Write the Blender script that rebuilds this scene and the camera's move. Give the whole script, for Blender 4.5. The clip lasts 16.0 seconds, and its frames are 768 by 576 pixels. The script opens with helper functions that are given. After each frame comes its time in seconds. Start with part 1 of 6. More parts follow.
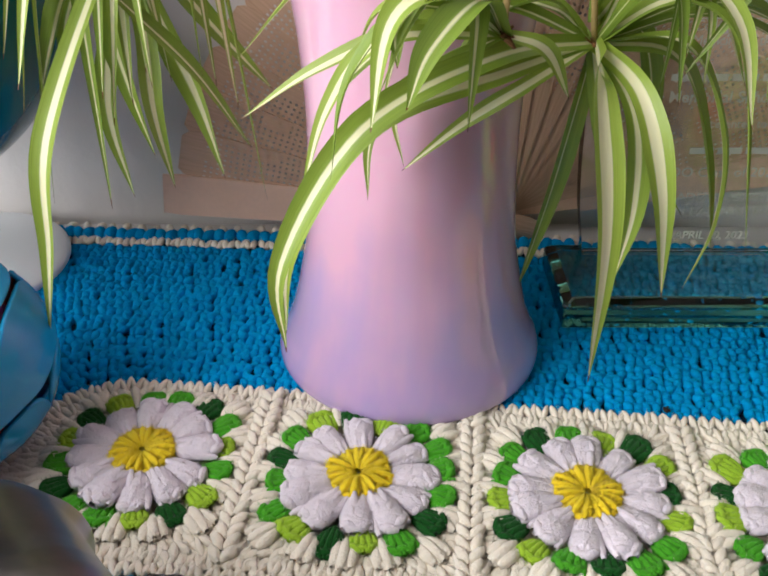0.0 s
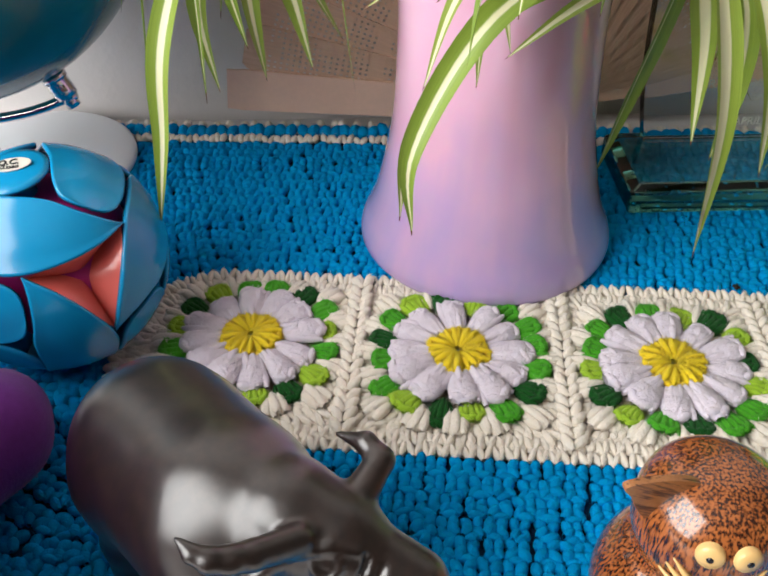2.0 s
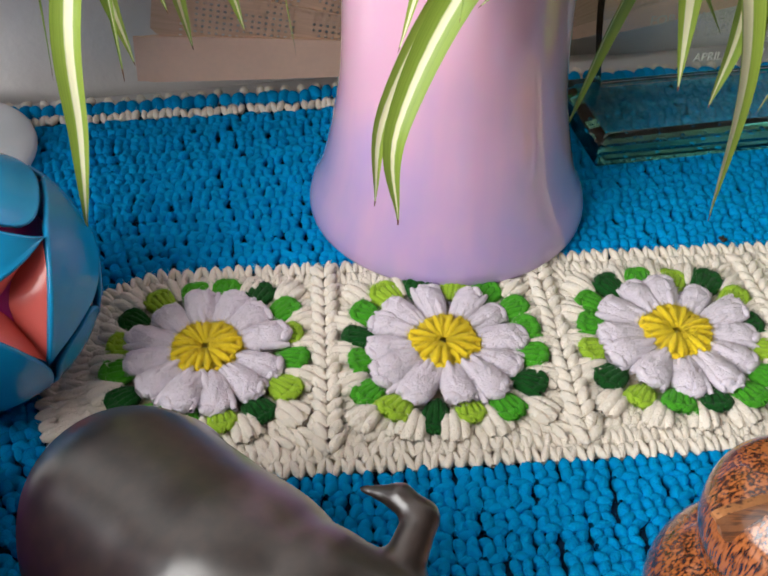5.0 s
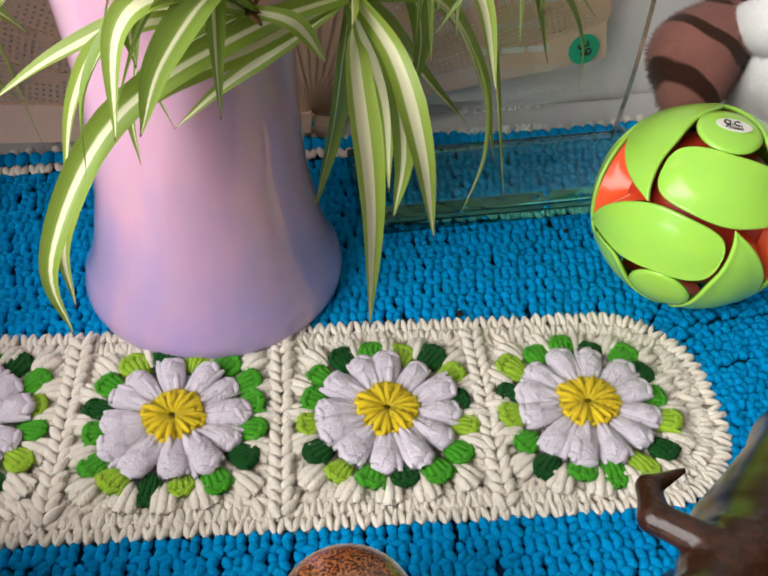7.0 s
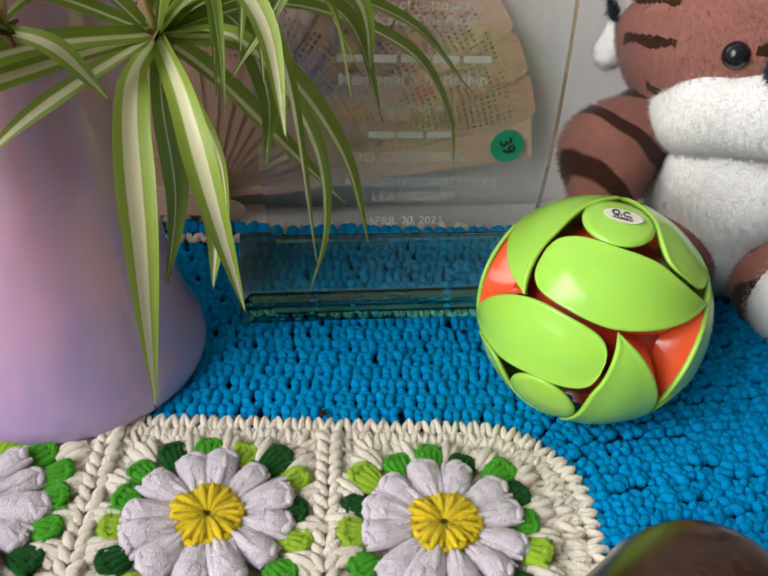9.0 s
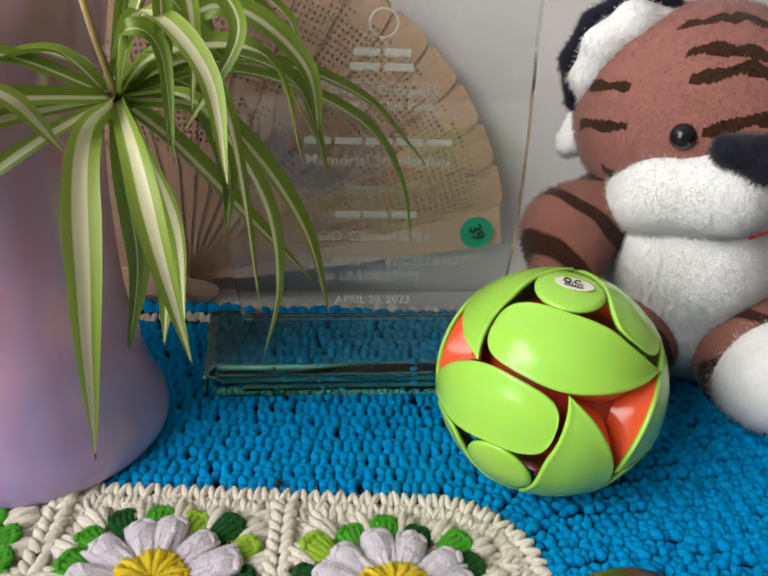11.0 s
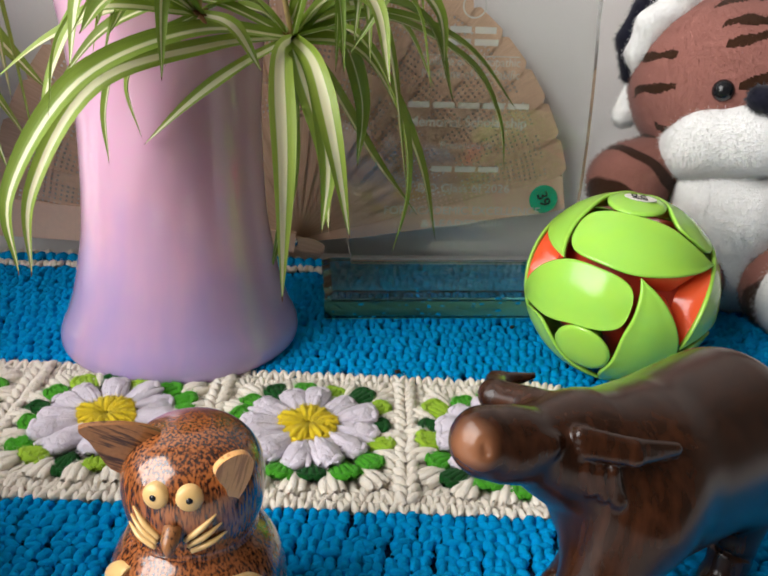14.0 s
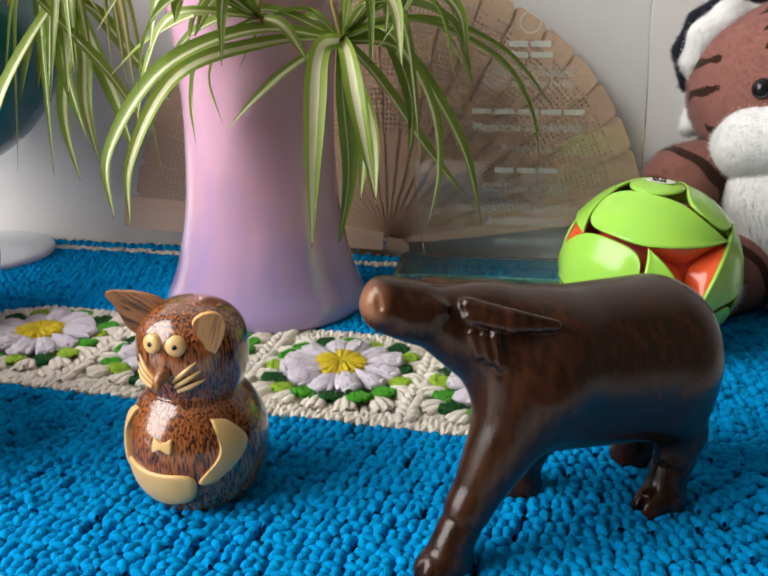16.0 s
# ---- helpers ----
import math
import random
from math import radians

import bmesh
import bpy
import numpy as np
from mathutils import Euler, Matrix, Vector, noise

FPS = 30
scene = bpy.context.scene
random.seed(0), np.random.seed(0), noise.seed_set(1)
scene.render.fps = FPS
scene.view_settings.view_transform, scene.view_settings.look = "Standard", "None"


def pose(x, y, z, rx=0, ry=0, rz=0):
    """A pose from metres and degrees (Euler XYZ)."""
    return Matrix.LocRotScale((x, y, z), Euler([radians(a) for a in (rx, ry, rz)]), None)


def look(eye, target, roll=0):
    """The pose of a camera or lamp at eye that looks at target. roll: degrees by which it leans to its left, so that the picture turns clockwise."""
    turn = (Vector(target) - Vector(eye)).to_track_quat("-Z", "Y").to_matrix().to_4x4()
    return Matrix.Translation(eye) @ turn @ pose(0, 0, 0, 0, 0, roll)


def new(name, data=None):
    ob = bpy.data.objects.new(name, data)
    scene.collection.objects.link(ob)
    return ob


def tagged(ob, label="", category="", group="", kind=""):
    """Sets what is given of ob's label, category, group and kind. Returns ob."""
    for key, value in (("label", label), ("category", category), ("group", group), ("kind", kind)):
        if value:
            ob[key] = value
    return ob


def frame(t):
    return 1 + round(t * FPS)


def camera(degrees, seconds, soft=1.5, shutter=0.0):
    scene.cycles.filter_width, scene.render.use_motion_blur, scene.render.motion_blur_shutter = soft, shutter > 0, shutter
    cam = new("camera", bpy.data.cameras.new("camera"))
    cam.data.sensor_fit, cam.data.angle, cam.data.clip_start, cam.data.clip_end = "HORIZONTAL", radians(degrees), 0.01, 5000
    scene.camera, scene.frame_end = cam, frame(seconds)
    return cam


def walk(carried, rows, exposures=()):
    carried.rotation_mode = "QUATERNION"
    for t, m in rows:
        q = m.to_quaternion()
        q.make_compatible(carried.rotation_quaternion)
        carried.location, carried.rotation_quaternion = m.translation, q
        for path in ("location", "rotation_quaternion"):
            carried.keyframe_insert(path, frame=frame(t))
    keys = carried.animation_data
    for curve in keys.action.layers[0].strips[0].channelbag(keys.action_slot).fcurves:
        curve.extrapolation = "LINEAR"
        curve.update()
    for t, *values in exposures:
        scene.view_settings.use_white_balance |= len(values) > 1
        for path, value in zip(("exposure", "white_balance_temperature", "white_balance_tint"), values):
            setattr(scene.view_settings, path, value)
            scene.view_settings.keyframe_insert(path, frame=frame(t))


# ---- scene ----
cam = camera(48.9, 16.0, soft=1.9)
METRES, EYE, TILT, LEAN, TURN = 0.85, 0.305, -33.0, 0.0, 0.0
ROWS = [
    (0.0, 0.0, 0.0, 0.0, 0.0, 0.0, -0.0),
    (0.5, -0.0063, -0.0088, -0.0083, -0.38, -2.35, -0.18),
    (1.0, -0.0173, -0.0167, -0.0103, -0.54, -4.38, -0.17),
    (1.5, -0.0224, -0.016, -0.0054, -0.77, -5.83, 0.27),
    (2.0, -0.0691, -0.0234, -0.0064, -1.33, -6.75, 1.12),
    (2.5, -0.0999, -0.0223, -0.0267, -2.31, -7.43, 2.21),
    (3.0, -0.1221, -0.0176, -0.037, -3.51, -7.82, 3.3),
    (5.5, -0.0821, 0.0479, 0.0191, -9.12, -11.41, 5.45),
    (6.0, -0.0516, 0.0077, 0.054, -9.46, -12.17, 5.25),
    (6.5, -0.0032, -0.0078, 0.0631, -9.83, -12.39, 4.86),
    (7.0, 0.0399, -0.0121, 0.0669, -10.0, -12.33, 4.32),
    (7.5, 0.07, -0.0227, 0.0645, -9.83, -11.4, 3.63),
    (8.0, 0.092, -0.0171, 0.0641, -9.29, -9.55, 2.7),
    (8.5, 0.1242, 0.0175, 0.0464, -8.44, -6.62, 1.78),
    (11.0, 0.1727, 0.0166, 0.0006, -7.59, 4.37, 0.67),
    (11.5, 0.1766, 0.0004, -0.0121, -8.2, 5.38, 1.02),
    (12.0, 0.1747, -0.0123, -0.035, -8.81, 6.19, 1.45),
    (12.5, 0.1553, -0.0138, -0.0589, -9.51, 6.53, 2.0),
    (13.0, 0.1173, -0.0273, -0.088, -9.58, 6.89, 2.3),
    (13.5, 0.0966, -0.036, -0.1099, -8.44, 7.62, 1.95),
    (14.0, 0.1056, -0.0745, -0.115, -5.79, 9.3, 0.91),
    (14.5, 0.1224, -0.1099, -0.1324, -2.75, 10.88, -0.66),
    (15.0, 0.1405, -0.1437, -0.1614, 0.42, 12.34, -2.15),
    (15.5, 0.1754, -0.1471, -0.1959, 3.57, 13.54, -3.35),
    (16.0, 0.2215, -0.1394, -0.2078, 6.64, 14.13, -4.12),
]
walk(cam, [(t, pose(0, 0, EYE, TILT, LEAN, TURN) @ pose(METRES * x, METRES * y, METRES * z, 90 + pitch, roll, yaw)) for t, x, y, z, yaw, pitch, roll in ROWS])


# ---- light ----
world = bpy.data.worlds.new("world")
scene.world = world
world.use_nodes = True
wn = world.node_tree.nodes
sky = wn.new("ShaderNodeTexSky")
sky.sky_type = "NISHITA"
sky.sun_disc = False
sky.sun_elevation, sky.sun_rotation = radians(40), radians(120)
world.node_tree.links.new(sky.outputs[0], wn["Background"].inputs[0])
wn["Background"].inputs[1].default_value = 0.12


def lamp(name, eye, target, sx, sy, watts, colour):
    d = bpy.data.lights.new(name, "AREA")
    d.shape, d.size, d.size_y, d.energy, d.color = "RECTANGLE", sx, sy, watts, colour
    ob = new(name, d)
    ob.matrix_world = look(eye, target)
    return ob


# daylight in the window's opening, beside the table
lamp("window_daylight", (-0.88, -0.34, 0.80), (0.30, -0.20, 0.47), 1.16, 1.4, 45.0, (1.0, 0.985, 0.96))


# ---- materials ----
def mat(name, colour, rough=0.6, metal=0.0, vary=0.15, scale=30.0, bump=0.0, bscale=200.0, sheen=0.0, coat=0.0,
        second=None, trans=0.0, ior=1.45, sss=0.0, rand=0.0, spec=0.5):
    """A Principled material with two scales of noise in its colour and a fine bump."""
    m = bpy.data.materials.new(name)
    m.use_nodes = True
    n, l = m.node_tree.nodes, m.node_tree.links
    p = n["Principled BSDF"]
    p.inputs["Roughness"].default_value = rough
    p.inputs["Metallic"].default_value = metal
    p.inputs["Sheen Weight"].default_value = sheen
    p.inputs["Coat Weight"].default_value = coat
    p.inputs["Transmission Weight"].default_value = trans
    p.inputs["IOR"].default_value = ior
    p.inputs["Subsurface Weight"].default_value = sss
    p.inputs["Subsurface Radius"].default_value = (0.01, 0.006, 0.005)
    p.inputs["Specular IOR Level"].default_value = spec
    tc = n.new("ShaderNodeTexCoord")
    big = n.new("ShaderNodeTexNoise")
    big.inputs["Scale"].default_value, big.inputs["Detail"].default_value = scale, 4
    fine = n.new("ShaderNodeTexNoise")
    fine.inputs["Scale"].default_value, fine.inputs["Detail"].default_value = scale * 8, 3
    mix = n.new("ShaderNodeMix")
    mix.data_type = "RGBA"
    dark = tuple(c * (1 - vary) for c in colour) if second is None else second
    light = tuple(min(1, c * (1 + vary)) for c in colour)
    mix.inputs["A"].default_value, mix.inputs["B"].default_value = (*dark, 1), (*light, 1)
    add = n.new("ShaderNodeMath")
    add.operation = "MULTIPLY_ADD"
    add.inputs[1].default_value, add.inputs[2].default_value = 0.35, 0.0
    for k in (big, fine):
        l.new(tc.outputs["Object"], k.inputs["Vector"])
    l.new(fine.outputs[0], add.inputs[0])
    avg = n.new("ShaderNodeMath")
    avg.operation = "MULTIPLY_ADD"
    avg.inputs[1].default_value = 0.65
    l.new(big.outputs[0], avg.inputs[0])
    l.new(add.outputs[0], avg.inputs[2])
    last = avg.outputs[0]
    if rand:
        g = n.new("ShaderNodeNewGeometry")
        ra = n.new("ShaderNodeMath")
        ra.operation = "MULTIPLY_ADD"
        ra.inputs[1].default_value = rand
        l.new(g.outputs["Random Per Island"], ra.inputs[0])
        l.new(last, ra.inputs[2])
        sb = n.new("ShaderNodeMath")
        sb.operation = "SUBTRACT"
        sb.use_clamp = True
        sb.inputs[1].default_value = rand / 2
        l.new(ra.outputs[0], sb.inputs[0])
        last = sb.outputs[0]
    l.new(last, mix.inputs["Factor"])
    l.new(mix.outputs["Result"], p.inputs["Base Color"])
    if bump:
        bn = n.new("ShaderNodeTexNoise")
        bn.inputs["Scale"].default_value, bn.inputs["Detail"].default_value = bscale, 3
        l.new(tc.outputs["Object"], bn.inputs["Vector"])
        b = n.new("ShaderNodeBump")
        b.inputs["Strength"].default_value, b.inputs["Distance"].default_value = bump, 0.002
        l.new(bn.outputs[0], b.inputs["Height"])
        l.new(b.outputs[0], p.inputs["Normal"])
    return m


def yarn(name, colour, vary=0.25, rand=0.35, sheen=0.1, spec=0.1, ply=0.5):
    """Wool: matt, with the plies of the yarn running slantwise along each loop (from the UVs), and fuzz."""
    m = mat(name, colour, rough=0.95, vary=vary, scale=60, sheen=sheen, rand=rand, spec=spec, sss=0.35)
    m.node_tree.nodes["Principled BSDF"].inputs["Subsurface Radius"].default_value = (0.0022, 0.0020, 0.0018)
    n, l = m.node_tree.nodes, m.node_tree.links
    p = n["Principled BSDF"]
    uv = n.new("ShaderNodeTexCoord")
    w = n.new("ShaderNodeTexWave")
    w.bands_direction = "DIAGONAL"
    w.inputs["Scale"].default_value, w.inputs["Distortion"].default_value = 0.45, 2.0
    w.inputs["Detail"].default_value, w.inputs["Detail Scale"].default_value = 2, 1.5
    l.new(uv.outputs["UV"], w.inputs["Vector"])
    f = n.new("ShaderNodeTexNoise")
    f.inputs["Scale"].default_value, f.inputs["Detail"].default_value = 1300, 3
    l.new(uv.outputs["Object"], f.inputs["Vector"])
    a = n.new("ShaderNodeMath")
    a.operation = "MULTIPLY_ADD"
    a.inputs[1].default_value = 3.0
    l.new(f.outputs[0], a.inputs[0])
    faint = n.new("ShaderNodeMath")
    faint.operation = "MULTIPLY"
    faint.inputs[1].default_value = 0.35
    l.new(w.outputs["Fac"], faint.inputs[0])
    l.new(faint.outputs[0], a.inputs[2])
    b = n.new("ShaderNodeBump")
    b.inputs["Strength"].default_value, b.inputs["Distance"].default_value = ply, 0.0007
    l.new(a.outputs[0], b.inputs["Height"])
    l.new(b.outputs[0], p.inputs["Normal"])
    return m


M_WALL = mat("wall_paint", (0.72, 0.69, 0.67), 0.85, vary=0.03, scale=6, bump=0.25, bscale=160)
# unseen walls and ceiling: colours kept dim to hold bounced fill light down
M_ROOMDIM = mat("bounce_cutting_paint", (0.22, 0.19, 0.165), 0.9, vary=0.04, scale=2)
M_CEIL = mat("ceiling_paint", (0.45, 0.43, 0.41), 0.9, vary=0.02, scale=2)
M_FLOOR = mat("floor_boards", (0.20, 0.12, 0.07), 0.5, vary=0.3, scale=5)
M_TABLE = mat("table_paint", (0.66, 0.63, 0.61), 0.45, vary=0.06, scale=12, bump=0.1, bscale=120)
M_BLUE = yarn("blue_wool", (0.0, 0.275, 0.60), sheen=0.0, spec=0.05)
# near-black blue: the shade inside the stitch holes, put into a colour
M_BLUESHADE = mat("blue_hole_shade", (0.0, 0.03, 0.075), 0.95, vary=0.3, scale=200)
M_CREAM = yarn("cream_wool", (0.84, 0.77, 0.67), vary=0.14, rand=0.12, ply=0.55)
# cream taken deeper to paint in the shade between the stitches
M_CREAMSHADE = mat("cream_gap_shade", (0.62, 0.52, 0.38), 0.95, vary=0.3, scale=200)
M_LILAC = yarn("lilac_wool", (0.71, 0.645, 0.72), vary=0.16, rand=0.15, ply=0.55)
M_YELLOW = yarn("yellow_wool", (0.90, 0.66, 0.03), vary=0.15, rand=0.2)
M_GREENS = [yarn("light_green_wool", (0.34, 0.54, 0.04), rand=0.2), yarn("mid_green_wool", (0.07, 0.36, 0.02)), yarn("dark_green_wool", (0.008, 0.08, 0.012))]
M_BUFF = mat("dark_polished_wood", (0.016, 0.0080, 0.0060), 0.38, vary=0.3, scale=24, second=(0.009, 0.004, 0.003), coat=0.8, bump=0.02, bscale=60, spec=0.7)
bn, bl = M_BUFF.node_tree.nodes, M_BUFF.node_tree.links
bn["Principled BSDF"].inputs["Coat Roughness"].default_value = 0.26
btc = bn.new("ShaderNodeTexCoord")
bmp = bn.new("ShaderNodeMapping")
bmp.inputs["Rotation"].default_value, bmp.inputs["Scale"].default_value = (0.3, 0.5, 0.6), (1, 1, 0.10)
bl.new(btc.outputs["Object"], bmp.inputs[0])
bgr = bn.new("ShaderNodeTexNoise")
bgr.inputs["Scale"].default_value, bgr.inputs["Detail"].default_value = 260, 4
bl.new(bmp.outputs[0], bgr.inputs["Vector"])
brr = bn.new("ShaderNodeMapRange")
brr.inputs["From Min"].default_value, brr.inputs["From Max"].default_value = 0.35, 0.65
brr.inputs["To Min"].default_value, brr.inputs["To Max"].default_value = 0.55, 1.25
bl.new(bgr.outputs[0], brr.inputs[0])
bmul = bn.new("ShaderNodeMix")
bmul.data_type, bmul.blend_type = "RGBA", "MULTIPLY"
bmul.inputs["Factor"].default_value = 1.0
bold_in = bn["Principled BSDF"].inputs["Base Color"].links[0].from_socket
bl.new(bold_in, bmul.inputs["A"])
bl.new(brr.outputs[0], bmul.inputs["B"])
worn = bmul.outputs["Result"]
for spot, reach in (((0.1415, 0.1030, 0.114), 0.0095), ((-0.0385, 0.1180, 0.078), 0.008)):  # varnish worn off the noses
    bd = bn.new("ShaderNodeVectorMath")
    bd.operation = "DISTANCE"
    bd.inputs[1].default_value = spot
    bl.new(btc.outputs["Object"], bd.inputs[0])
    bf = bn.new("ShaderNodeMapRange")
    bf.inputs["From Min"].default_value, bf.inputs["From Max"].default_value = reach, reach * 0.4
    bf.inputs["To Max"].default_value = 0.75
    bl.new(bd.outputs["Value"], bf.inputs[0])
    bx = bn.new("ShaderNodeMix")
    bx.data_type = "RGBA"
    bx.inputs["B"].default_value = (0.30, 0.125, 0.060, 1)
    bl.new(bf.outputs[0], bx.inputs["Factor"])
    bl.new(worn, bx.inputs["A"])
    worn = bx.outputs["Result"]
bl.new(worn, bn["Principled BSDF"].inputs["Base Color"])
M_BUFFRED = M_BUFF.copy()  # the redder of the two woods, waxed rather than lacquered
M_BUFFRED.name = "red_brown_waxed_wood"
rp = M_BUFFRED.node_tree.nodes["Principled BSDF"]
rp.inputs["Coat Weight"].default_value, rp.inputs["Specular IOR Level"].default_value, rp.inputs["Roughness"].default_value = 0.12, 0.42, 0.24
for node in M_BUFFRED.node_tree.nodes:
    if node.type == "MIX" and node.blend_type == "MIX" and node.inputs["B"].default_value[0] < 0.1 and not node.inputs["A"].is_linked:
        node.inputs["A"].default_value, node.inputs["B"].default_value = (0.008, 0.003, 0.002, 1), (0.058, 0.018, 0.006, 1)
M_PALE = mat("pale_wood", (0.72, 0.46, 0.18), 0.35, vary=0.12, scale=60, coat=0.3)
M_EARWOOD = mat("streaked_wood", (0.42, 0.18, 0.06), 0.35, vary=0.3, scale=90, second=(0.10, 0.03, 0.01), coat=0.4)
M_BLACK = mat("black_plastic", (0.012, 0.012, 0.014), 0.15, vary=0.1)
M_CHROME = mat("chrome", (0.75, 0.75, 0.76), 0.15, metal=1.0, vary=0.03)
M_WHITEPL = mat("white_lacquer", (0.78, 0.80, 0.83), 0.3, vary=0.02)


# ---- building helpers ----
def part(name, bm, material, parent=None, label="", smooth=True):
    """Links a bmesh as one mesh object, under a parent if there is one."""
    me = bpy.data.meshes.new(name)
    bmesh.ops.recalc_face_normals(bm, faces=bm.faces)
    bm.to_mesh(me)
    bm.free()
    return part_mesh(name, me, material, parent, label, smooth)


def part_mesh(name, me, material, parent=None, label="", smooth=True):
    for m in (material if isinstance(material, (list, tuple)) else [material]):
        me.materials.append(m)
    if smooth:
        me.polygons.foreach_set("use_smooth", [True] * len(me.polygons))
    ob = new(name, me)
    if parent is not None:
        ob.parent = parent
    if label:
        ob["label"] = label
    return ob


def empty(name, label, category, loc=(0, 0, 0), group=""):
    ob = new(name)
    ob.empty_display_size = 0.02
    ob.location = loc
    return tagged(ob, label, category, group)


def box(size, centre=(0, 0, 0), bevel=0.0, seg=2, rot=None):
    bm = bmesh.new()
    bmesh.ops.create_cube(bm, size=1.0)
    bmesh.ops.scale(bm, vec=size, verts=bm.verts)
    if bevel:
        bmesh.ops.bevel(bm, geom=bm.edges[:], offset=bevel, segments=seg, profile=0.5, affect="EDGES")
    if rot is not None:
        bmesh.ops.transform(bm, matrix=rot, verts=bm.verts)
    bmesh.ops.translate(bm, vec=centre, verts=bm.verts)
    return bm


def lathe(profile, n=64, axis=(0, 0, 0)):
    """A turned form from (radius, height) pairs."""
    bm = bmesh.new()
    rings = []
    for r, z in profile:
        if r < 1e-6:
            rings.append([bm.verts.new((axis[0], axis[1], axis[2] + z))])
        else:
            rings.append([bm.verts.new((axis[0] + r * math.cos(2 * math.pi * i / n), axis[1] + r * math.sin(2 * math.pi * i / n), axis[2] + z)) for i in range(n)])
    for a, b in zip(rings, rings[1:]):
        for i in range(n):
            j = (i + 1) % n
            if len(a) == 1 and len(b) > 1:
                bm.faces.new((a[0], b[i], b[j]))
            elif len(b) == 1 and len(a) > 1:
                bm.faces.new((a[i], a[j], b[0]))
            elif len(a) > 1:
                bm.faces.new((a[i], a[j], b[j], b[i]))
    return bm


def smooth_profile(pts, n=6):
    """Catmull-Rom through points of any dimension."""
    p = [np.array(q, float) for q in pts]
    p = [2 * p[0] - p[1]] + p + [2 * p[-1] - p[-2]]
    out = []
    for i in range(1, len(p) - 2):
        for k in range(n):
            t = k / n
            out.append(0.5 * (2 * p[i] + (p[i + 1] - p[i - 1]) * t + (2 * p[i - 1] - 5 * p[i] + 4 * p[i + 1] - p[i + 2]) * t * t
                              + (3 * p[i] - p[i - 1] - 3 * p[i + 1] + p[i + 2]) * t ** 3))
    out.append(p[-2])
    return out


def tube(pts, radii, n=10, steps=5):
    """A round bar through the points, with a radius at each, closed at both ends."""
    if not isinstance(radii, (list, tuple)):
        radii = [radii] * len(pts)
    path = smooth_profile([(*p, r) for p, r in zip(pts, radii)], steps)
    bm = bmesh.new()
    rings, up = [], Vector((0.13, 0.31, 0.94))
    for i, q in enumerate(path):
        a, b = path[max(0, i - 1)], path[min(len(path) - 1, i + 1)]
        d = Vector((b[:3] - a[:3]).tolist()).normalized()
        s = d.cross(up).normalized()
        u = s.cross(d)
        rings.append([bm.verts.new(Vector(q[:3].tolist()) + max(float(q[3]), 1e-5) * (math.cos(2 * math.pi * k / n) * s + math.sin(2 * math.pi * k / n) * u)) for k in range(n)])
    for a, b in zip(rings, rings[1:]):
        for k in range(n):
            bm.faces.new((a[k], a[(k + 1) % n], b[(k + 1) % n], b[k]))
    bm.faces.new(rings[0])
    bm.faces.new(rings[-1])
    return bm


def ball(r, centre=(0, 0, 0), scale=(1, 1, 1), u=24, v=16, rot=None):
    bm = bmesh.new()
    bmesh.ops.create_uvsphere(bm, u_segments=u, v_segments=v, radius=r)
    bmesh.ops.scale(bm, vec=scale, verts=bm.verts)
    if rot is not None:
        bmesh.ops.transform(bm, matrix=rot, verts=bm.verts)
    bmesh.ops.translate(bm, vec=centre, verts=bm.verts)
    return bm


def join(*bms):
    """Several bmeshes in one; each one's faces take the material index of its place in the call."""
    out = bmesh.new()
    for i, b in enumerate(bms):
        for f in b.faces:
            f.material_index = i
        me = bpy.data.meshes.new("tmp")
        b.to_mesh(me)
        b.free()
        out.from_mesh(me)
        bpy.data.meshes.remove(me)
    return out


def mesh_np(name, verts, quads, uvs=None):
    me = bpy.data.meshes.new(name)
    me.vertices.add(len(verts))
    me.vertices.foreach_set("co", np.ascontiguousarray(verts, dtype=np.float32).ravel())
    nq = len(quads)
    me.loops.add(nq * 4)
    me.loops.foreach_set("vertex_index", np.ascontiguousarray(quads, dtype=np.int32).ravel())
    me.polygons.add(nq)
    me.polygons.foreach_set("loop_start", np.arange(nq, dtype=np.int32) * 4)
    me.polygons.foreach_set("loop_total", np.full(nq, 4, dtype=np.int32))
    if uvs is not None:
        me.uv_layers.new(name="UVMap").data.foreach_set("uv", np.ascontiguousarray(uvs, dtype=np.float32).ravel())
    me.update(calc_edges=True)
    me.validate()
    return me


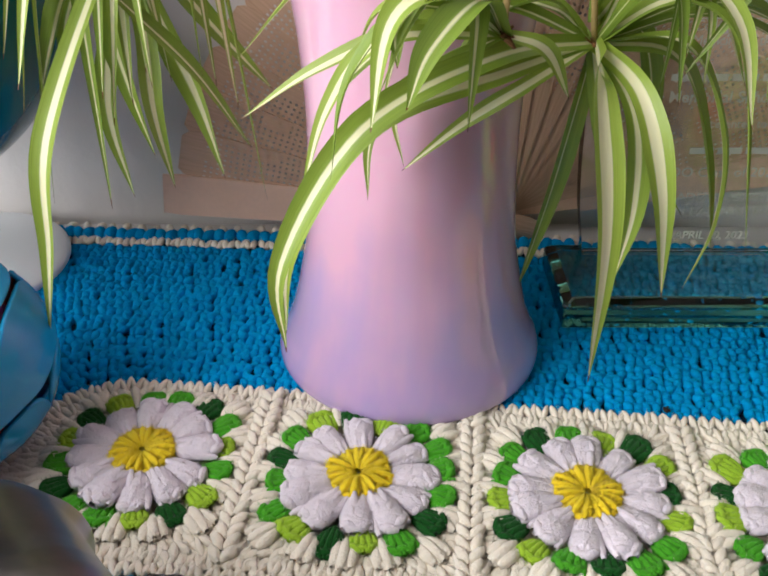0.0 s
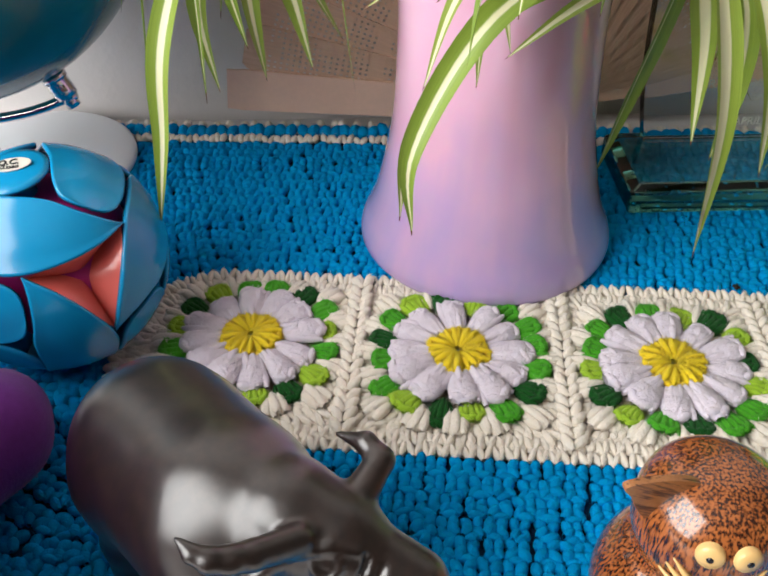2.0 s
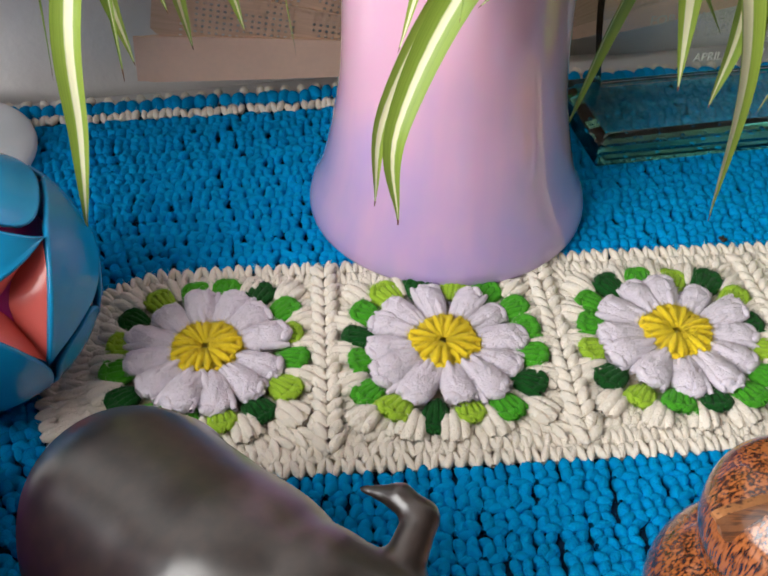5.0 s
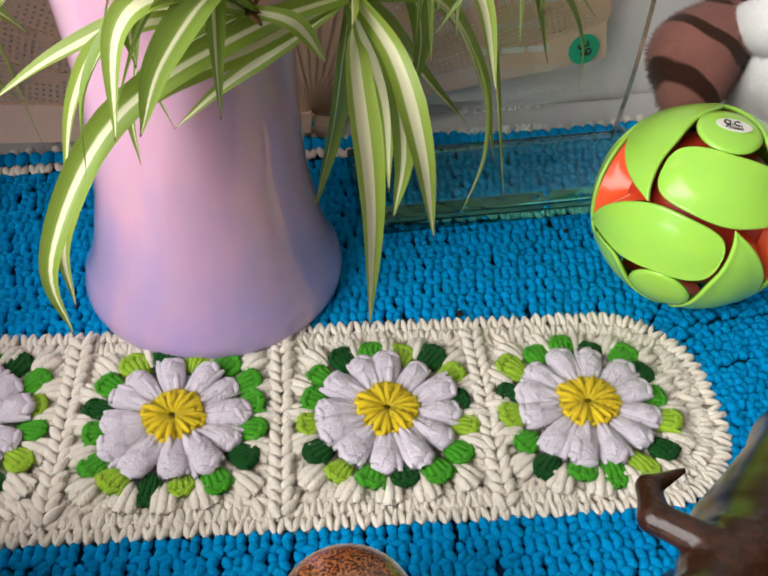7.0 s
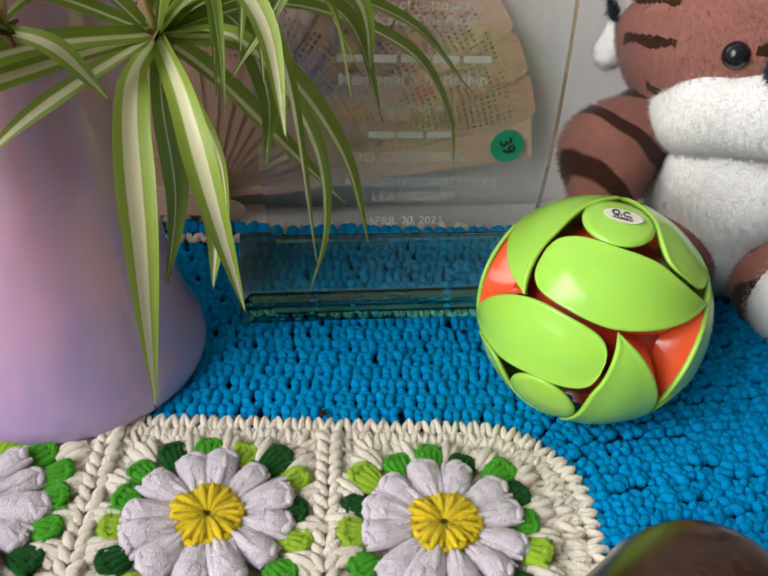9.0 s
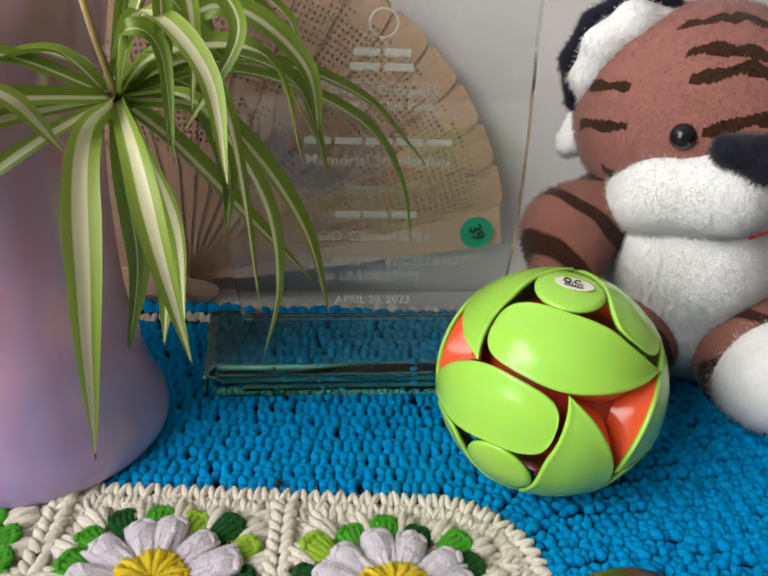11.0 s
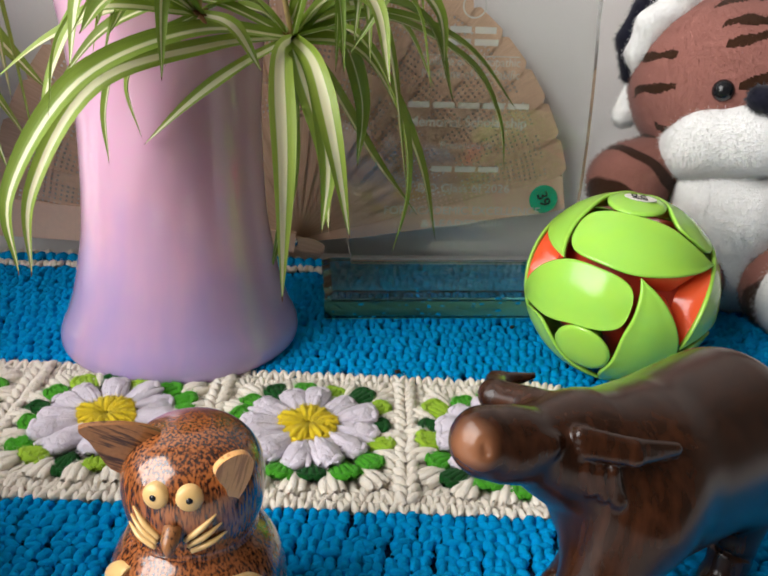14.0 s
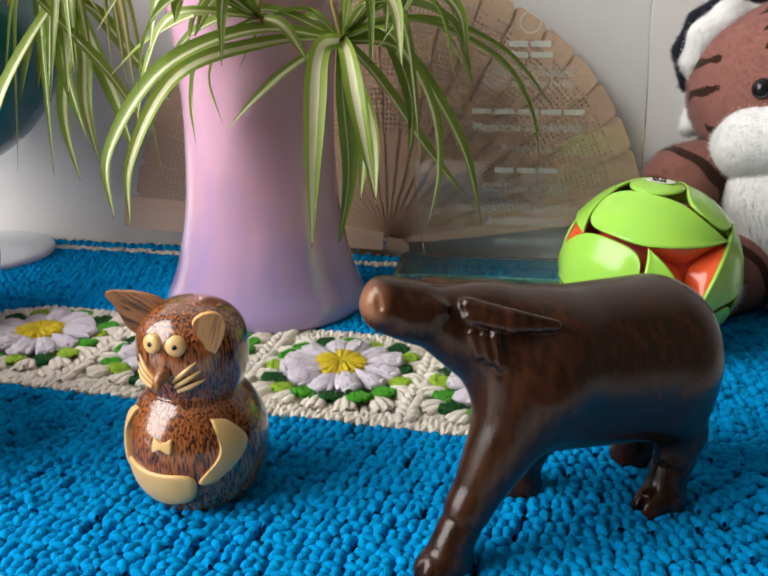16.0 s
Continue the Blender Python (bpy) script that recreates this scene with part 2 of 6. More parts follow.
def blob_mesh(name, field, lo, hi, step):
    """Surface nets: the zero surface of a distance field, as a quad mesh."""
    ax = [np.arange(a, b + step, step) for a, b in zip(lo, hi)]
    X, Y, Z = np.meshgrid(*ax, indexing="ij")
    D = field(X, Y, Z)
    s = D < 0
    nx, ny, nz = (k - 1 for k in D.shape)
    cnt, acc = np.zeros((nx, ny, nz)), np.zeros((nx, ny, nz, 3))
    corner = lambda a, i, j, k: a[i:i + nx, j:j + ny, k:k + nz]
    cs = list(np.ndindex(2, 2, 2))
    for a in cs:
        for d in range(3):
            if a[d] == 0:
                b = list(a)
                b[d] = 1
                da, db = corner(D, *a), corner(D, *b)
                cross = (da < 0) != (db < 0)
                t = np.where(cross, da / np.where(cross, da - db, 1), 0)
                for e in range(3):
                    acc[..., e] += np.where(cross, a[e] + (t if e == d else 0), 0)
                cnt += cross
    act = cnt > 0
    idx = -np.ones(act.shape, int)
    idx[act] = np.arange(act.sum())
    cell = np.argwhere(act)
    V = (cell + acc[act] / cnt[act][:, None]) * step + np.array(lo)
    quads = []
    for d in range(3):
        e1, e2 = [k for k in range(3) if k != d]
        A = np.take(s, range(0, s.shape[d] - 1), d)
        B = np.take(s, range(1, s.shape[d]), d)
        for p in np.argwhere(A != B):
            if p[e1] == 0 or p[e2] == 0 or p[e1] >= act.shape[e1] or p[e2] >= act.shape[e2]:
                continue
            q = []
            for o1, o2 in ((0, 0), (1, 0), (1, 1), (0, 1)):
                c = list(p)
                c[e1] -= o1
                c[e2] -= o2
                q.append(idx[tuple(c)])
            flip = A[tuple(p)] != (d == 1)
            quads.append(q if flip else q[::-1])
    me = mesh_np(name, V, np.array(quads))
    return me


def capsule_field(parts, k=0.008):
    """A smooth union of round cones ((x,y,z,r), (x,y,z,r)); a third entry gives its own blend."""
    def field(X, Y, Z):
        D = None
        for a, b, *kk in parts:
            a, b = np.array(a, float), np.array(b, float)
            d = b[:3] - a[:3]
            L = max(float(d @ d), 1e-12)
            t = np.clip(((X - a[0]) * d[0] + (Y - a[1]) * d[1] + (Z - a[2]) * d[2]) / L, 0, 1)
            g = np.sqrt((X - a[0] - t * d[0]) ** 2 + (Y - a[1] - t * d[1]) ** 2 + (Z - a[2] - t * d[2]) ** 2) - (a[3] + t * (b[3] - a[3]))
            if D is None:
                D = g
            else:
                q = kk[0] if kk else k
                if q < 0:  # carved away
                    h = np.clip(0.5 - 0.5 * (D + g) / -q, 0, 1)
                    D = D * (1 - h) - g * h - q * h * (1 - h)
                    continue
                h = np.clip(0.5 + 0.5 * (D - g) / q, 0, 1)
                D = D * (1 - h) + g * h - q * h * (1 - h)
        return D
    return field


def fur(me, n, length, seed, droop=0.3, width=0.0006, index=None):
    """Adds many fine tufts to a mesh, each a thin blade standing off the surface, in the material of its face."""
    r = np.random.default_rng(seed)
    me.update()
    P = me.polygons
    area = np.zeros(len(P))
    P.foreach_get("area", area)
    nrm = np.zeros(len(P) * 3)
    P.foreach_get("normal", nrm)
    nrm = nrm.reshape(-1, 3)
    mi = np.zeros(len(P), dtype=np.int32)
    P.foreach_get("material_index", mi)
    if index is not None:
        area = area * np.isin(mi, index)
    pick = r.choice(len(P), n, p=area / area.sum())
    co = np.zeros(len(me.vertices) * 3)
    me.vertices.foreach_get("co", co)
    co = co.reshape(-1, 3)
    vi = np.zeros(len(me.loops), dtype=np.int32)
    me.loops.foreach_get("vertex_index", vi)
    st = np.zeros(len(P), dtype=np.int32)
    P.foreach_get("loop_start", st)
    q = co[vi[st[pick][:, None] + np.arange(3)]]
    w = r.dirichlet((1, 1, 1), n)
    base = (q * w[..., None]).sum(1)
    nn = nrm[pick]
    t = np.cross(nn, r.normal(size=(n, 3)))
    t /= np.linalg.norm(t, axis=1)[:, None] + 1e-9
    L = length * r.uniform(0.5, 1.2, n)[:, None]
    lean = nn + 0.55 * np.cross(nn, t) * r.normal(size=(n, 1)) + np.array((0, 0, -droop)) + 0.3 * r.normal(size=(n, 3))
    lean /= np.linalg.norm(lean, axis=1)[:, None]
    b2 = np.cross(nn, t)
    foot = [base - nn * 0.0005 + width * (math.cos(a) * t + math.sin(a) * b2) for a in (0, 2.094, 4.189)]
    end = base + lean * L
    tips = [end + 0.2 * (f - base) for f in foot]
    V = np.stack(foot + tips, 1).reshape(-1, 3)
    Q = (np.array(((0, 1, 4, 3), (1, 2, 5, 4), (2, 0, 3, 5)))[None] + 6 * np.arange(n)[:, None, None]).reshape(-1, 4)
    vn = np.zeros(len(me.vertices) * 3)
    me.vertex_normals.foreach_get("vector", vn)
    normals = np.concatenate([vn.reshape(-1, 3), np.repeat(nn, 6, axis=0)])
    tuft = mesh_np("tufts", V, Q)
    tuft.polygons.foreach_set("material_index", np.repeat(mi[pick], 3))
    bm = bmesh.new()
    bm.from_mesh(me)
    bm.from_mesh(tuft)
    bm.to_mesh(me)
    bm.free()
    bpy.data.meshes.remove(tuft)
    me.polygons.foreach_set("use_smooth", [True] * len(me.polygons))
    me.normals_split_custom_set_from_vertices(normals.tolist())
    return me


# ---- room ----
def slab(name, size, centre, material, label, category):
    return tagged(part(name, box(size, centre), material, smooth=False), label, category, kind="structure")


slab("wall_north", (3.74, 0.12, 2.75), (0.39, 0.635, 0.52), M_WALL, "pale painted wall with a fine orange-peel texture", "wall")
# added out-of-view walls; their dark colour keeps shadows on the table deep
slab("wall_east", (0.12, 3.2, 2.75), (2.2, -1.025, 0.52), M_ROOMDIM, "unseen added wall closing the room, coloured dim to cut bounced light", "wall")
slab("wall_south", (3.74, 0.12, 2.75), (0.39, -2.68, 0.52), M_ROOMDIM, "unseen added wall closing the room, coloured dim to cut bounced light", "wall")
slab("floor", (3.74, 3.5, 0.1), (0.39, -1.0, -0.8), M_FLOOR, "brown wooden floor", "floor")
slab("ceiling", (3.74, 3.5, 0.1), (0.39, -1.0, 1.9), M_CEIL, "unseen added ceiling, greyed to cut bounced light", "ceiling")
# west wall in four pieces round the window
wx = -0.96
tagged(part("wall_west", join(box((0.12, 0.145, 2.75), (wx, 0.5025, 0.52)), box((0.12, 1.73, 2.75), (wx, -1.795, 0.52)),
                              box((0.12, 1.36, 0.9), (wx, -0.25, -0.375)), box((0.12, 1.36, 0.18), (wx, -0.25, 1.81))), M_ROOMDIM, smooth=False),
       "unseen wall with a window opening, coloured dim to cut bounced light", "wall", kind="structure")
win = empty("window_1", "white framed window with crossing glazing bars", "window", (wx, -0.25, 0.9))
win["kind"] = "structure"
for sy, sz, cy, cz in ((1.36, 0.06, 0, -0.79), (1.36, 0.06, 0, 0.79), (0.06, 1.52, -0.65, 0), (0.06, 1.52, 0.65, 0)):
    part("window_frame", box((0.08, sy, sz), (0, cy, cz), 0.004), M_WHITEPL, win, smooth=False)
for k in (-0.33, 0, 0.33):
    part("glazing_bar", box((0.04, 0.035, 1.52), (0, k, 0), 0.003), M_WHITEPL, win, smooth=False)
for k in (-0.27, 0.27):
    part("glazing_bar", box((0.036, 1.24, 0.03), (0, 0, k), 0.003), M_WHITEPL, win, smooth=False)

table = empty("table", "white painted table under the crocheted mat", "table", (0.08, 0.22, -0.74))
part("tabletop", box((1.5, 0.70, 0.03), (0, 0, 0.72), 0.004), M_TABLE, table, smooth=False)
for sx in (-0.68, 0.68):
    for sy in (-0.3, 0.3):
        part("leg", box((0.05, 0.05, 0.705), (sx, sy, 0.3525), 0.004), M_TABLE, table, smooth=False)

# ---- crocheted mat ----
MAT_C = np.array((0.040, 0.2875))


def round_at(d):
    """Centre line of a crochet round at distance d outside the cream panel: function of arc length, and its length."""
    hx, hy, r = 0.232 + d, 0.063 + d, max(0.004, min(0.05 + 0.45 * d, 0.063 + d - 0.001))
    rot = radians(-6 + 3.2 * min(1, max(0, d) / 0.18))
    pts = []
    for cx, cy, a0 in ((hx - r, hy - r, 0), (-hx + r, hy - r, 90), (-hx + r, -hy + r, 180), (hx - r, -hy + r, 270)):
        for k in range(17):
            a = radians(a0 + 90 * k / 16)
            pts.append((cx + r * math.cos(a), cy + r * math.sin(a)))
    pts.append(pts[0])
    P = np.array(pts)
    P = P @ np.array(((math.cos(rot), math.sin(rot)), (-math.sin(rot), math.cos(rot)))) + MAT_C
    seg = np.hypot(*np.diff(P, axis=0).T)
    s = np.concatenate([[0], np.cumsum(seg)])

    def at(u):
        x, y = np.interp(u, s, P[:, 0]), np.interp(u, s, P[:, 1])
        e = 1e-3
        tx = np.interp((u + e) % s[-1], s, P[:, 0]) - np.interp((u - e) % s[-1], s, P[:, 0])
        ty = np.interp((u + e) % s[-1], s, P[:, 1]) - np.interp((u - e) % s[-1], s, P[:, 1])
        L = np.hypot(tx, ty)
        return x, y, ty / L, -tx / L
    return at, s[-1]


def lobe_template(nu=8, nv=6):
    """A loop of yarn: a fat spindle along x, unit length, with UVs along and round it."""
    verts, uv = [], []
    for i in range(nv + 1):
        t = i / nv
        r = max(0.2, math.sin(math.pi * (0.05 + 0.90 * t)) ** 0.5)
        for k in range(nu):
            a = 2 * math.pi * k / nu
            verts.append((t - 0.5, 0.5 * r * math.cos(a), 0.5 * r * math.sin(a)))
    quads, uvs = [], []
    for i in range(nv):
        for k in range(nu):
            j = (k + 1) % nu
            quads.append((i * nu + k, i * nu + j, (i + 1) * nu + j, (i + 1) * nu + k))
            uvs += [(i / nv, k / nu), (i / nv, (k + 1) / nu), ((i + 1) / nv, (k + 1) / nu), ((i + 1) / nv, k / nu)]
    return np.array(verts), np.array(quads), np.array(uvs)


LOBE = lobe_template()


def lobes(name, rows):
    """One mesh of many loops; rows: x, y, z, heading, pitch, length, width, height."""
    R = np.array(rows)
    v, q, uv = LOBE
    M = len(R)
    loc = v[None] * R[:, None, 5:8]
    c, s = np.cos(R[:, 4]), np.sin(R[:, 4])
    x = loc[..., 0] * c[:, None] - loc[..., 2] * s[:, None]
    z = loc[..., 0] * s[:, None] + loc[..., 2] * c[:, None]
    c, s = np.cos(R[:, 3])[:, None], np.sin(R[:, 3])[:, None]
    V = np.stack([x * c - loc[..., 1] * s + R[:, None, 0], x * s + loc[..., 1] * c + R[:, None, 1], z + R[:, None, 2]], -1)
    Q = (q[None] + np.arange(M)[:, None, None] * len(v)).reshape(-1, 4)
    return mesh_np(name, V.reshape(-1, 3), Q, np.tile(uv * (7, 5), (M, 1)))


rng = np.random.default_rng(4)


def crochet_round(rows, d, pitch=0.0066, length=0.0098, width=0.0037, z=0.0, height=0.0052, wave=0.0):
    """An edging round: one pair of slanted loops a stitch."""
    at, L = round_at(d)
    n = int(L / pitch)
    for i in range(n):
        x, y, nx, ny = at((i + 0.10 * rng.normal()) / n * L % L)
        a, sway = math.atan2(ny, nx), wave * math.sin(i * 0.9) + wave * rng.normal() * 0.5
        for side in (-1, 1):
            off = side * pitch * 0.25
            rows.append((x - ny * off + nx * sway, y + nx * off + ny * sway, z + rng.normal() * 0.0003,
                         a + side * 0.30 + rng.normal() * 0.10, 0.12 + rng.normal() * 0.08, length * (1 + rng.normal() * 0.05), width * (1 + rng.normal() * 0.06), height))


def cluster_round(rows, d, step, phase, pitch=0.0106):
    """A round of double-stitch clusters, each two posts of a lower and an upper knot, with a hole between neighbours."""
    at, L = round_at(d)
    n = int(L / pitch)
    for i in range(n):
        x, y, nx, ny = at((i + phase + 0.06 * rng.normal()) / n * L % L)
        a, swell = math.atan2(ny, nx), 1 + 0.07 * rng.normal()
        for side in (-1, 1):
            off = side * 0.00255 * swell
            for tier, (out, z) in enumerate(((-0.24, 0.0), (0.20, 0.0006))):
                o = out * step + rng.normal() * 0.0005
                rows.append((x - ny * off + nx * o, y + nx * off + ny * o, z + rng.normal() * 0.0006, a + (0.62 if tier else -0.45) * side + rng.normal() * 0.22,
                             0.10 + rng.normal() * 0.14, step * 0.70 * swell, 0.0054 * swell, 0.0068))
        o = 0.46 * step
        rows.append((x + nx * o, y + ny * o, 0.0008 + rng.normal() * 0.0005, a + math.pi / 2 + rng.normal() * 0.25, rng.normal() * 0.1, 0.0080 * swell, 0.0044, 0.0050))


def disc_slab(d, z0, z1):
    at, L = round_at(d)
    bm = bmesh.new()
    us = [L * k / 120 for k in range(120)]
    lo = [bm.verts.new((*at(u)[:2], z0)) for u in us]
    hi = [bm.verts.new((*at(u)[:2], z1)) for u in us]
    bm.faces.new(lo), bm.faces.new(hi)
    for k in range(120):
        bm.faces.new((lo[k], lo[(k + 1) % 120], hi[(k + 1) % 120], hi[k]))
    return bm


mat_ob = empty("crochet_mat", "hand-crocheted blue wool mat with a cream panel of daisy squares", "table mat")
# added sheet below the open blue stitches, coloured as the shade in their holes
part("blue_shade_sheet", disc_slab(0.182, -0.0045, -0.0028), M_BLUESHADE, mat_ob, smooth=False)
# added slab under the daisy squares; its darker cream stands for shade in gaps
part("cream_shade_sheet", disc_slab(-0.002, -0.0028, -0.0008), M_CREAMSHADE, mat_ob, smooth=False)
blue_rows, cream_rows = [], []
for j in range(15):
    cluster_round(blue_rows, 0.0058 + 0.0105 * j, 0.0105, 0.5 * (j % 2))
crochet_round(blue_rows, 0.1755, pitch=0.0150, length=0.0135, width=0.0095, height=0.0100, z=0.0022, wave=0.0012)
tagged(part_mesh("blue_stitches", fur(lobes("blue_stitches", blue_rows), 70000, 0.0021, 41, 0.0, 0.00012), M_BLUE, mat_ob), kind="stuff")
crochet_round(cream_rows, 0.1645, pitch=0.0085, length=0.0095, width=0.0050, z=0.0020, wave=0.0010)
crochet_round(cream_rows, 0.1845, pitch=0.0210, length=0.0080, width=0.0062, height=0.0064, z=0.0030, wave=0.0010)
crochet_round(cream_rows, -0.0022, z=0.0016)
crochet_round(cream_rows, -0.0095, length=0.0090, z=0.0010)
DAISIES = [(-0.1200, 0.3085), (-0.0122, 0.2932), (0.0957, 0.2800), (0.1997, 0.2668)]
ROT6 = radians(-6)


def in_panel(x, y, margin):
    u, v = x - MAT_C[0], y - MAT_C[1]
    a, b = u * math.cos(ROT6) + v * math.sin(ROT6), -u * math.sin(ROT6) + v * math.cos(ROT6)
    qx, qy = abs(a) - (0.232 - margin - 0.045), abs(b) - (0.063 - margin - 0.045)
    return math.hypot(max(qx, 0), max(qy, 0)) + min(max(qx, qy), 0) < 0.045


SQUARE = 0.52  # how far the corners of a square are drawn out


def drawn_out(r, a):
    return r / max(abs(math.cos(a - ROT6)), abs(math.sin(a - ROT6))) ** SQUARE


def nearest_daisy(x, y):
    return min(range(4), key=lambda m: (x - DAISIES[m][0]) ** 2 + (y - DAISIES[m][1]) ** 2)


for i, (cx, cy) in enumerate(DAISIES):
    turn = 0.12 + 0.35 * i
    # shells of three posts that reach in between the green clusters
    for k in range(16):
        a = 2 * math.pi * (k + 0.5) / 16 + turn
        r = drawn_out(0.0452, a)
        if in_panel(cx + r * math.cos(a), cy + r * math.sin(a), 0.010):
            cream_rows.append((cx + r * math.cos(a), cy + r * math.sin(a), 0.0030, a, 0.0, 0.0160, 0.0120, 0.0070))
        for j in (-1, 0, 1):
            x, y = cx + r * math.cos(a) - math.sin(a) * j * 0.0037, cy + r * math.sin(a) + math.cos(a) * j * 0.0037
            if in_panel(x, y, 0.010):
                cream_rows.append((x, y, 0.0042 - 0.0009 * j * j, a + 0.16 * j + rng.normal() * 0.08, 0.05 + rng.normal() * 0.06, 0.0165 - 0.0022 * abs(j), 0.0058, 0.0066))
    for ring, (rad, n) in enumerate(((0.0570, 40), (0.0650, 46))):
        for k in range(n):
            a = 2 * math.pi * (k + 0.5 * (ring % 2)) / n
            r = drawn_out(rad, a)
            x, y = cx + r * math.cos(a), cy + r * math.sin(a)
            if nearest_daisy(x, y) == i and in_panel(x, y, 0.0135):
                for side in (-1, 1):
                    cream_rows.append((x - math.sin(a) * side * 0.0019, y + math.cos(a) * side * 0.0019, 0.0018 + rng.normal() * 0.0004,
                                       a + side * 0.3 + rng.normal() * 0.14, 0.12 + rng.normal() * 0.10, 0.0104 * (1 + rng.normal() * 0.08), 0.0038 * (1 + rng.normal() * 0.08), 0.0054))
# a lower layer that fills the squares
for gx in np.arange(-0.20, 0.28, 0.0046):
    for gy in np.arange(0.20, 0.38, 0.0046):
        x, y = gx + rng.normal() * 0.0008, gy + rng.normal() * 0.0008
        cx, cy = min(DAISIES, key=lambda m: (x - m[0]) ** 2 + (y - m[1]) ** 2)
        if math.hypot(x - cx, y - cy) > 0.038 and in_panel(x, y, 0.006):
            cream_rows.append((x, y, 0.0004 + rng.normal() * 0.0003, math.atan2(y - cy, x - cx) + rng.normal() * 0.3, 0.1, 0.0098, 0.0048, 0.0046))
# raised seams between the squares
for (ax, ay), (bx, by) in zip(DAISIES, DAISIES[1:]):
    mx, my = (ax + bx) / 2, (ay + by) / 2
    for k in range(-8, 9):
        for side in (-1, 1):
            px, py = mx + 0.1045 * k * 0.0066 + side * 0.0030, my + k * 0.0066
            cream_rows.append((px, py, 0.0042 + rng.normal() * 0.0004, math.pi / 2 + ROT6 - side * 0.6 + rng.normal() * 0.12, 0.1, 0.0100, 0.0054, 0.0060))
tagged(part_mesh("cream_stitches", fur(lobes("cream_stitches", cream_rows), 80000, 0.0022, 42, 0.0, 0.00013), M_CREAM, mat_ob), kind="stuff")


def bundle(name, material, strands, fuzz=700):
    """A crocheted cluster out of separate strands; rows as lobes() takes them."""
    me = fur(lobes(name, strands), fuzz, 0.0021, len(strands), 0.0, 0.00013)
    me.materials.append(material)
    me.polygons.foreach_set("use_smooth", [True] * len(me.polygons))
    return me


def petal_strands(r):
    """A puffed petal: fat strands side by side, drawn together at both ends, closed by a loop across the rounded tip."""
    rows = [(0.0130, 0.0, 0.0030, r.gauss(0, 0.03), 0.0, 0.0235, 0.0140, 0.0096), (0.0160, 0.0, 0.0034, r.gauss(0, 0.1), -0.06, 0.0165, 0.0142, 0.0098)]
    for k in (-1.5, -0.5, 0.5, 1.5):
        rows.append((0.0124 - abs(k) * 0.0003 + r.gauss(0, 0.0006), k * 0.0031 + r.gauss(0, 0.0004), 0.0050 - k * k * 0.0007 + r.gauss(0, 0.0002), k * 0.10 + r.gauss(0, 0.06), -0.03 + r.gauss(0, 0.04), 0.0235 - abs(k) * 0.0010, 0.0046, 0.0054))
    rows.append((0.0170 + r.gauss(0, 0.0015), r.gauss(0, 0.0015), 0.0064, r.gauss(0, 0.4), -0.1, 0.0095, 0.0038, 0.0040))
    for k in (-1, 1):
        rows.append((0.0216 + r.gauss(0, 0.0005), k * 0.0026, 0.0044, math.pi / 2 + k * 0.5 + r.gauss(0, 0.2), -0.1, 0.0080, 0.0046, 0.0056))
    return rows


PR = random.Random(2)
PETALS = [bundle("petal", M_LILAC, petal_strands(PR)) for _ in range(8)]
SPOKE = bundle("centre_stitch", M_YELLOW, [(0.0078, k * 0.0030, 0.0044, k * 0.24, 0.06, 0.0140, 0.0035, 0.0058) for k in (-0.5, 0.5)] + [(0.0136, 0.0, 0.0036, math.pi / 2, 0.0, 0.0062, 0.0034, 0.0044)])
LEAFLET = [bundle("crocheted_leaf", m, [(0.0068, k * 0.0024, 0.0036 - k * k * 0.0003, k * 0.15, 0.06, 0.0140 - abs(k) * 0.0008, 0.0036, 0.0056) for k in (-2, -1, 0, 1, 2)]
                  + [(0.0112, k * 0.0028, 0.0044, math.pi / 2 + k * 0.6, 0.0, 0.0066, 0.0032, 0.0040) for k in (-1.2, 0, 1.2)]) for m in M_GREENS]
for i, (cx, cy) in enumerate(DAISIES):
    daisy = new("daisy")
    daisy.empty_display_size = 0.01
    daisy.parent, daisy.location = mat_ob, (cx, cy, 0.0016)
    daisy["label"] = "lilac-white crocheted daisy with a yellow centre and green leaves"
    turn = 0.12 + 0.35 * i
    for k in range(12):
        a = 2 * math.pi * k / 12 + turn
        for nm, me, r0, z in (("petal", PETALS[(k * 3 + i * 5) % 8], 0.0136, 0.0022), ("centre_stitch", SPOKE, 0.0012, 0.0030)):
            o = new(nm, me)
            o.parent = daisy
            aa = a + (0.26 if nm == "centre_stitch" else rng.normal() * 0.04)
            ss = 1.0 + rng.normal() * 0.04
            o.location = (r0 * math.cos(aa), r0 * math.sin(aa), z + rng.normal() * 0.0003)
            o.rotation_euler = (rng.normal() * 0.1, rng.normal() * 0.05, aa)
            o.scale = (ss, ss * (1.10 + rng.normal() * 0.05), ss)
    for k in range(16):
        b = 2 * math.pi * k / 16 + turn
        r = drawn_out(0.0310, b)
        o = new("crocheted_leaf", LEAFLET[(0, 1, 2, 1, 1, 0, 2)[(k + 3 * i) % 7]])
        o.parent = daisy
        o.location = (r * math.cos(b), r * math.sin(b), -0.0002)
        o.rotation_euler = (0, rng.normal() * 0.06, b + rng.normal() * 0.08)
        o.scale = (1.18 + rng.normal() * 0.10, 1.10 + rng.normal() * 0.08, 1.0)

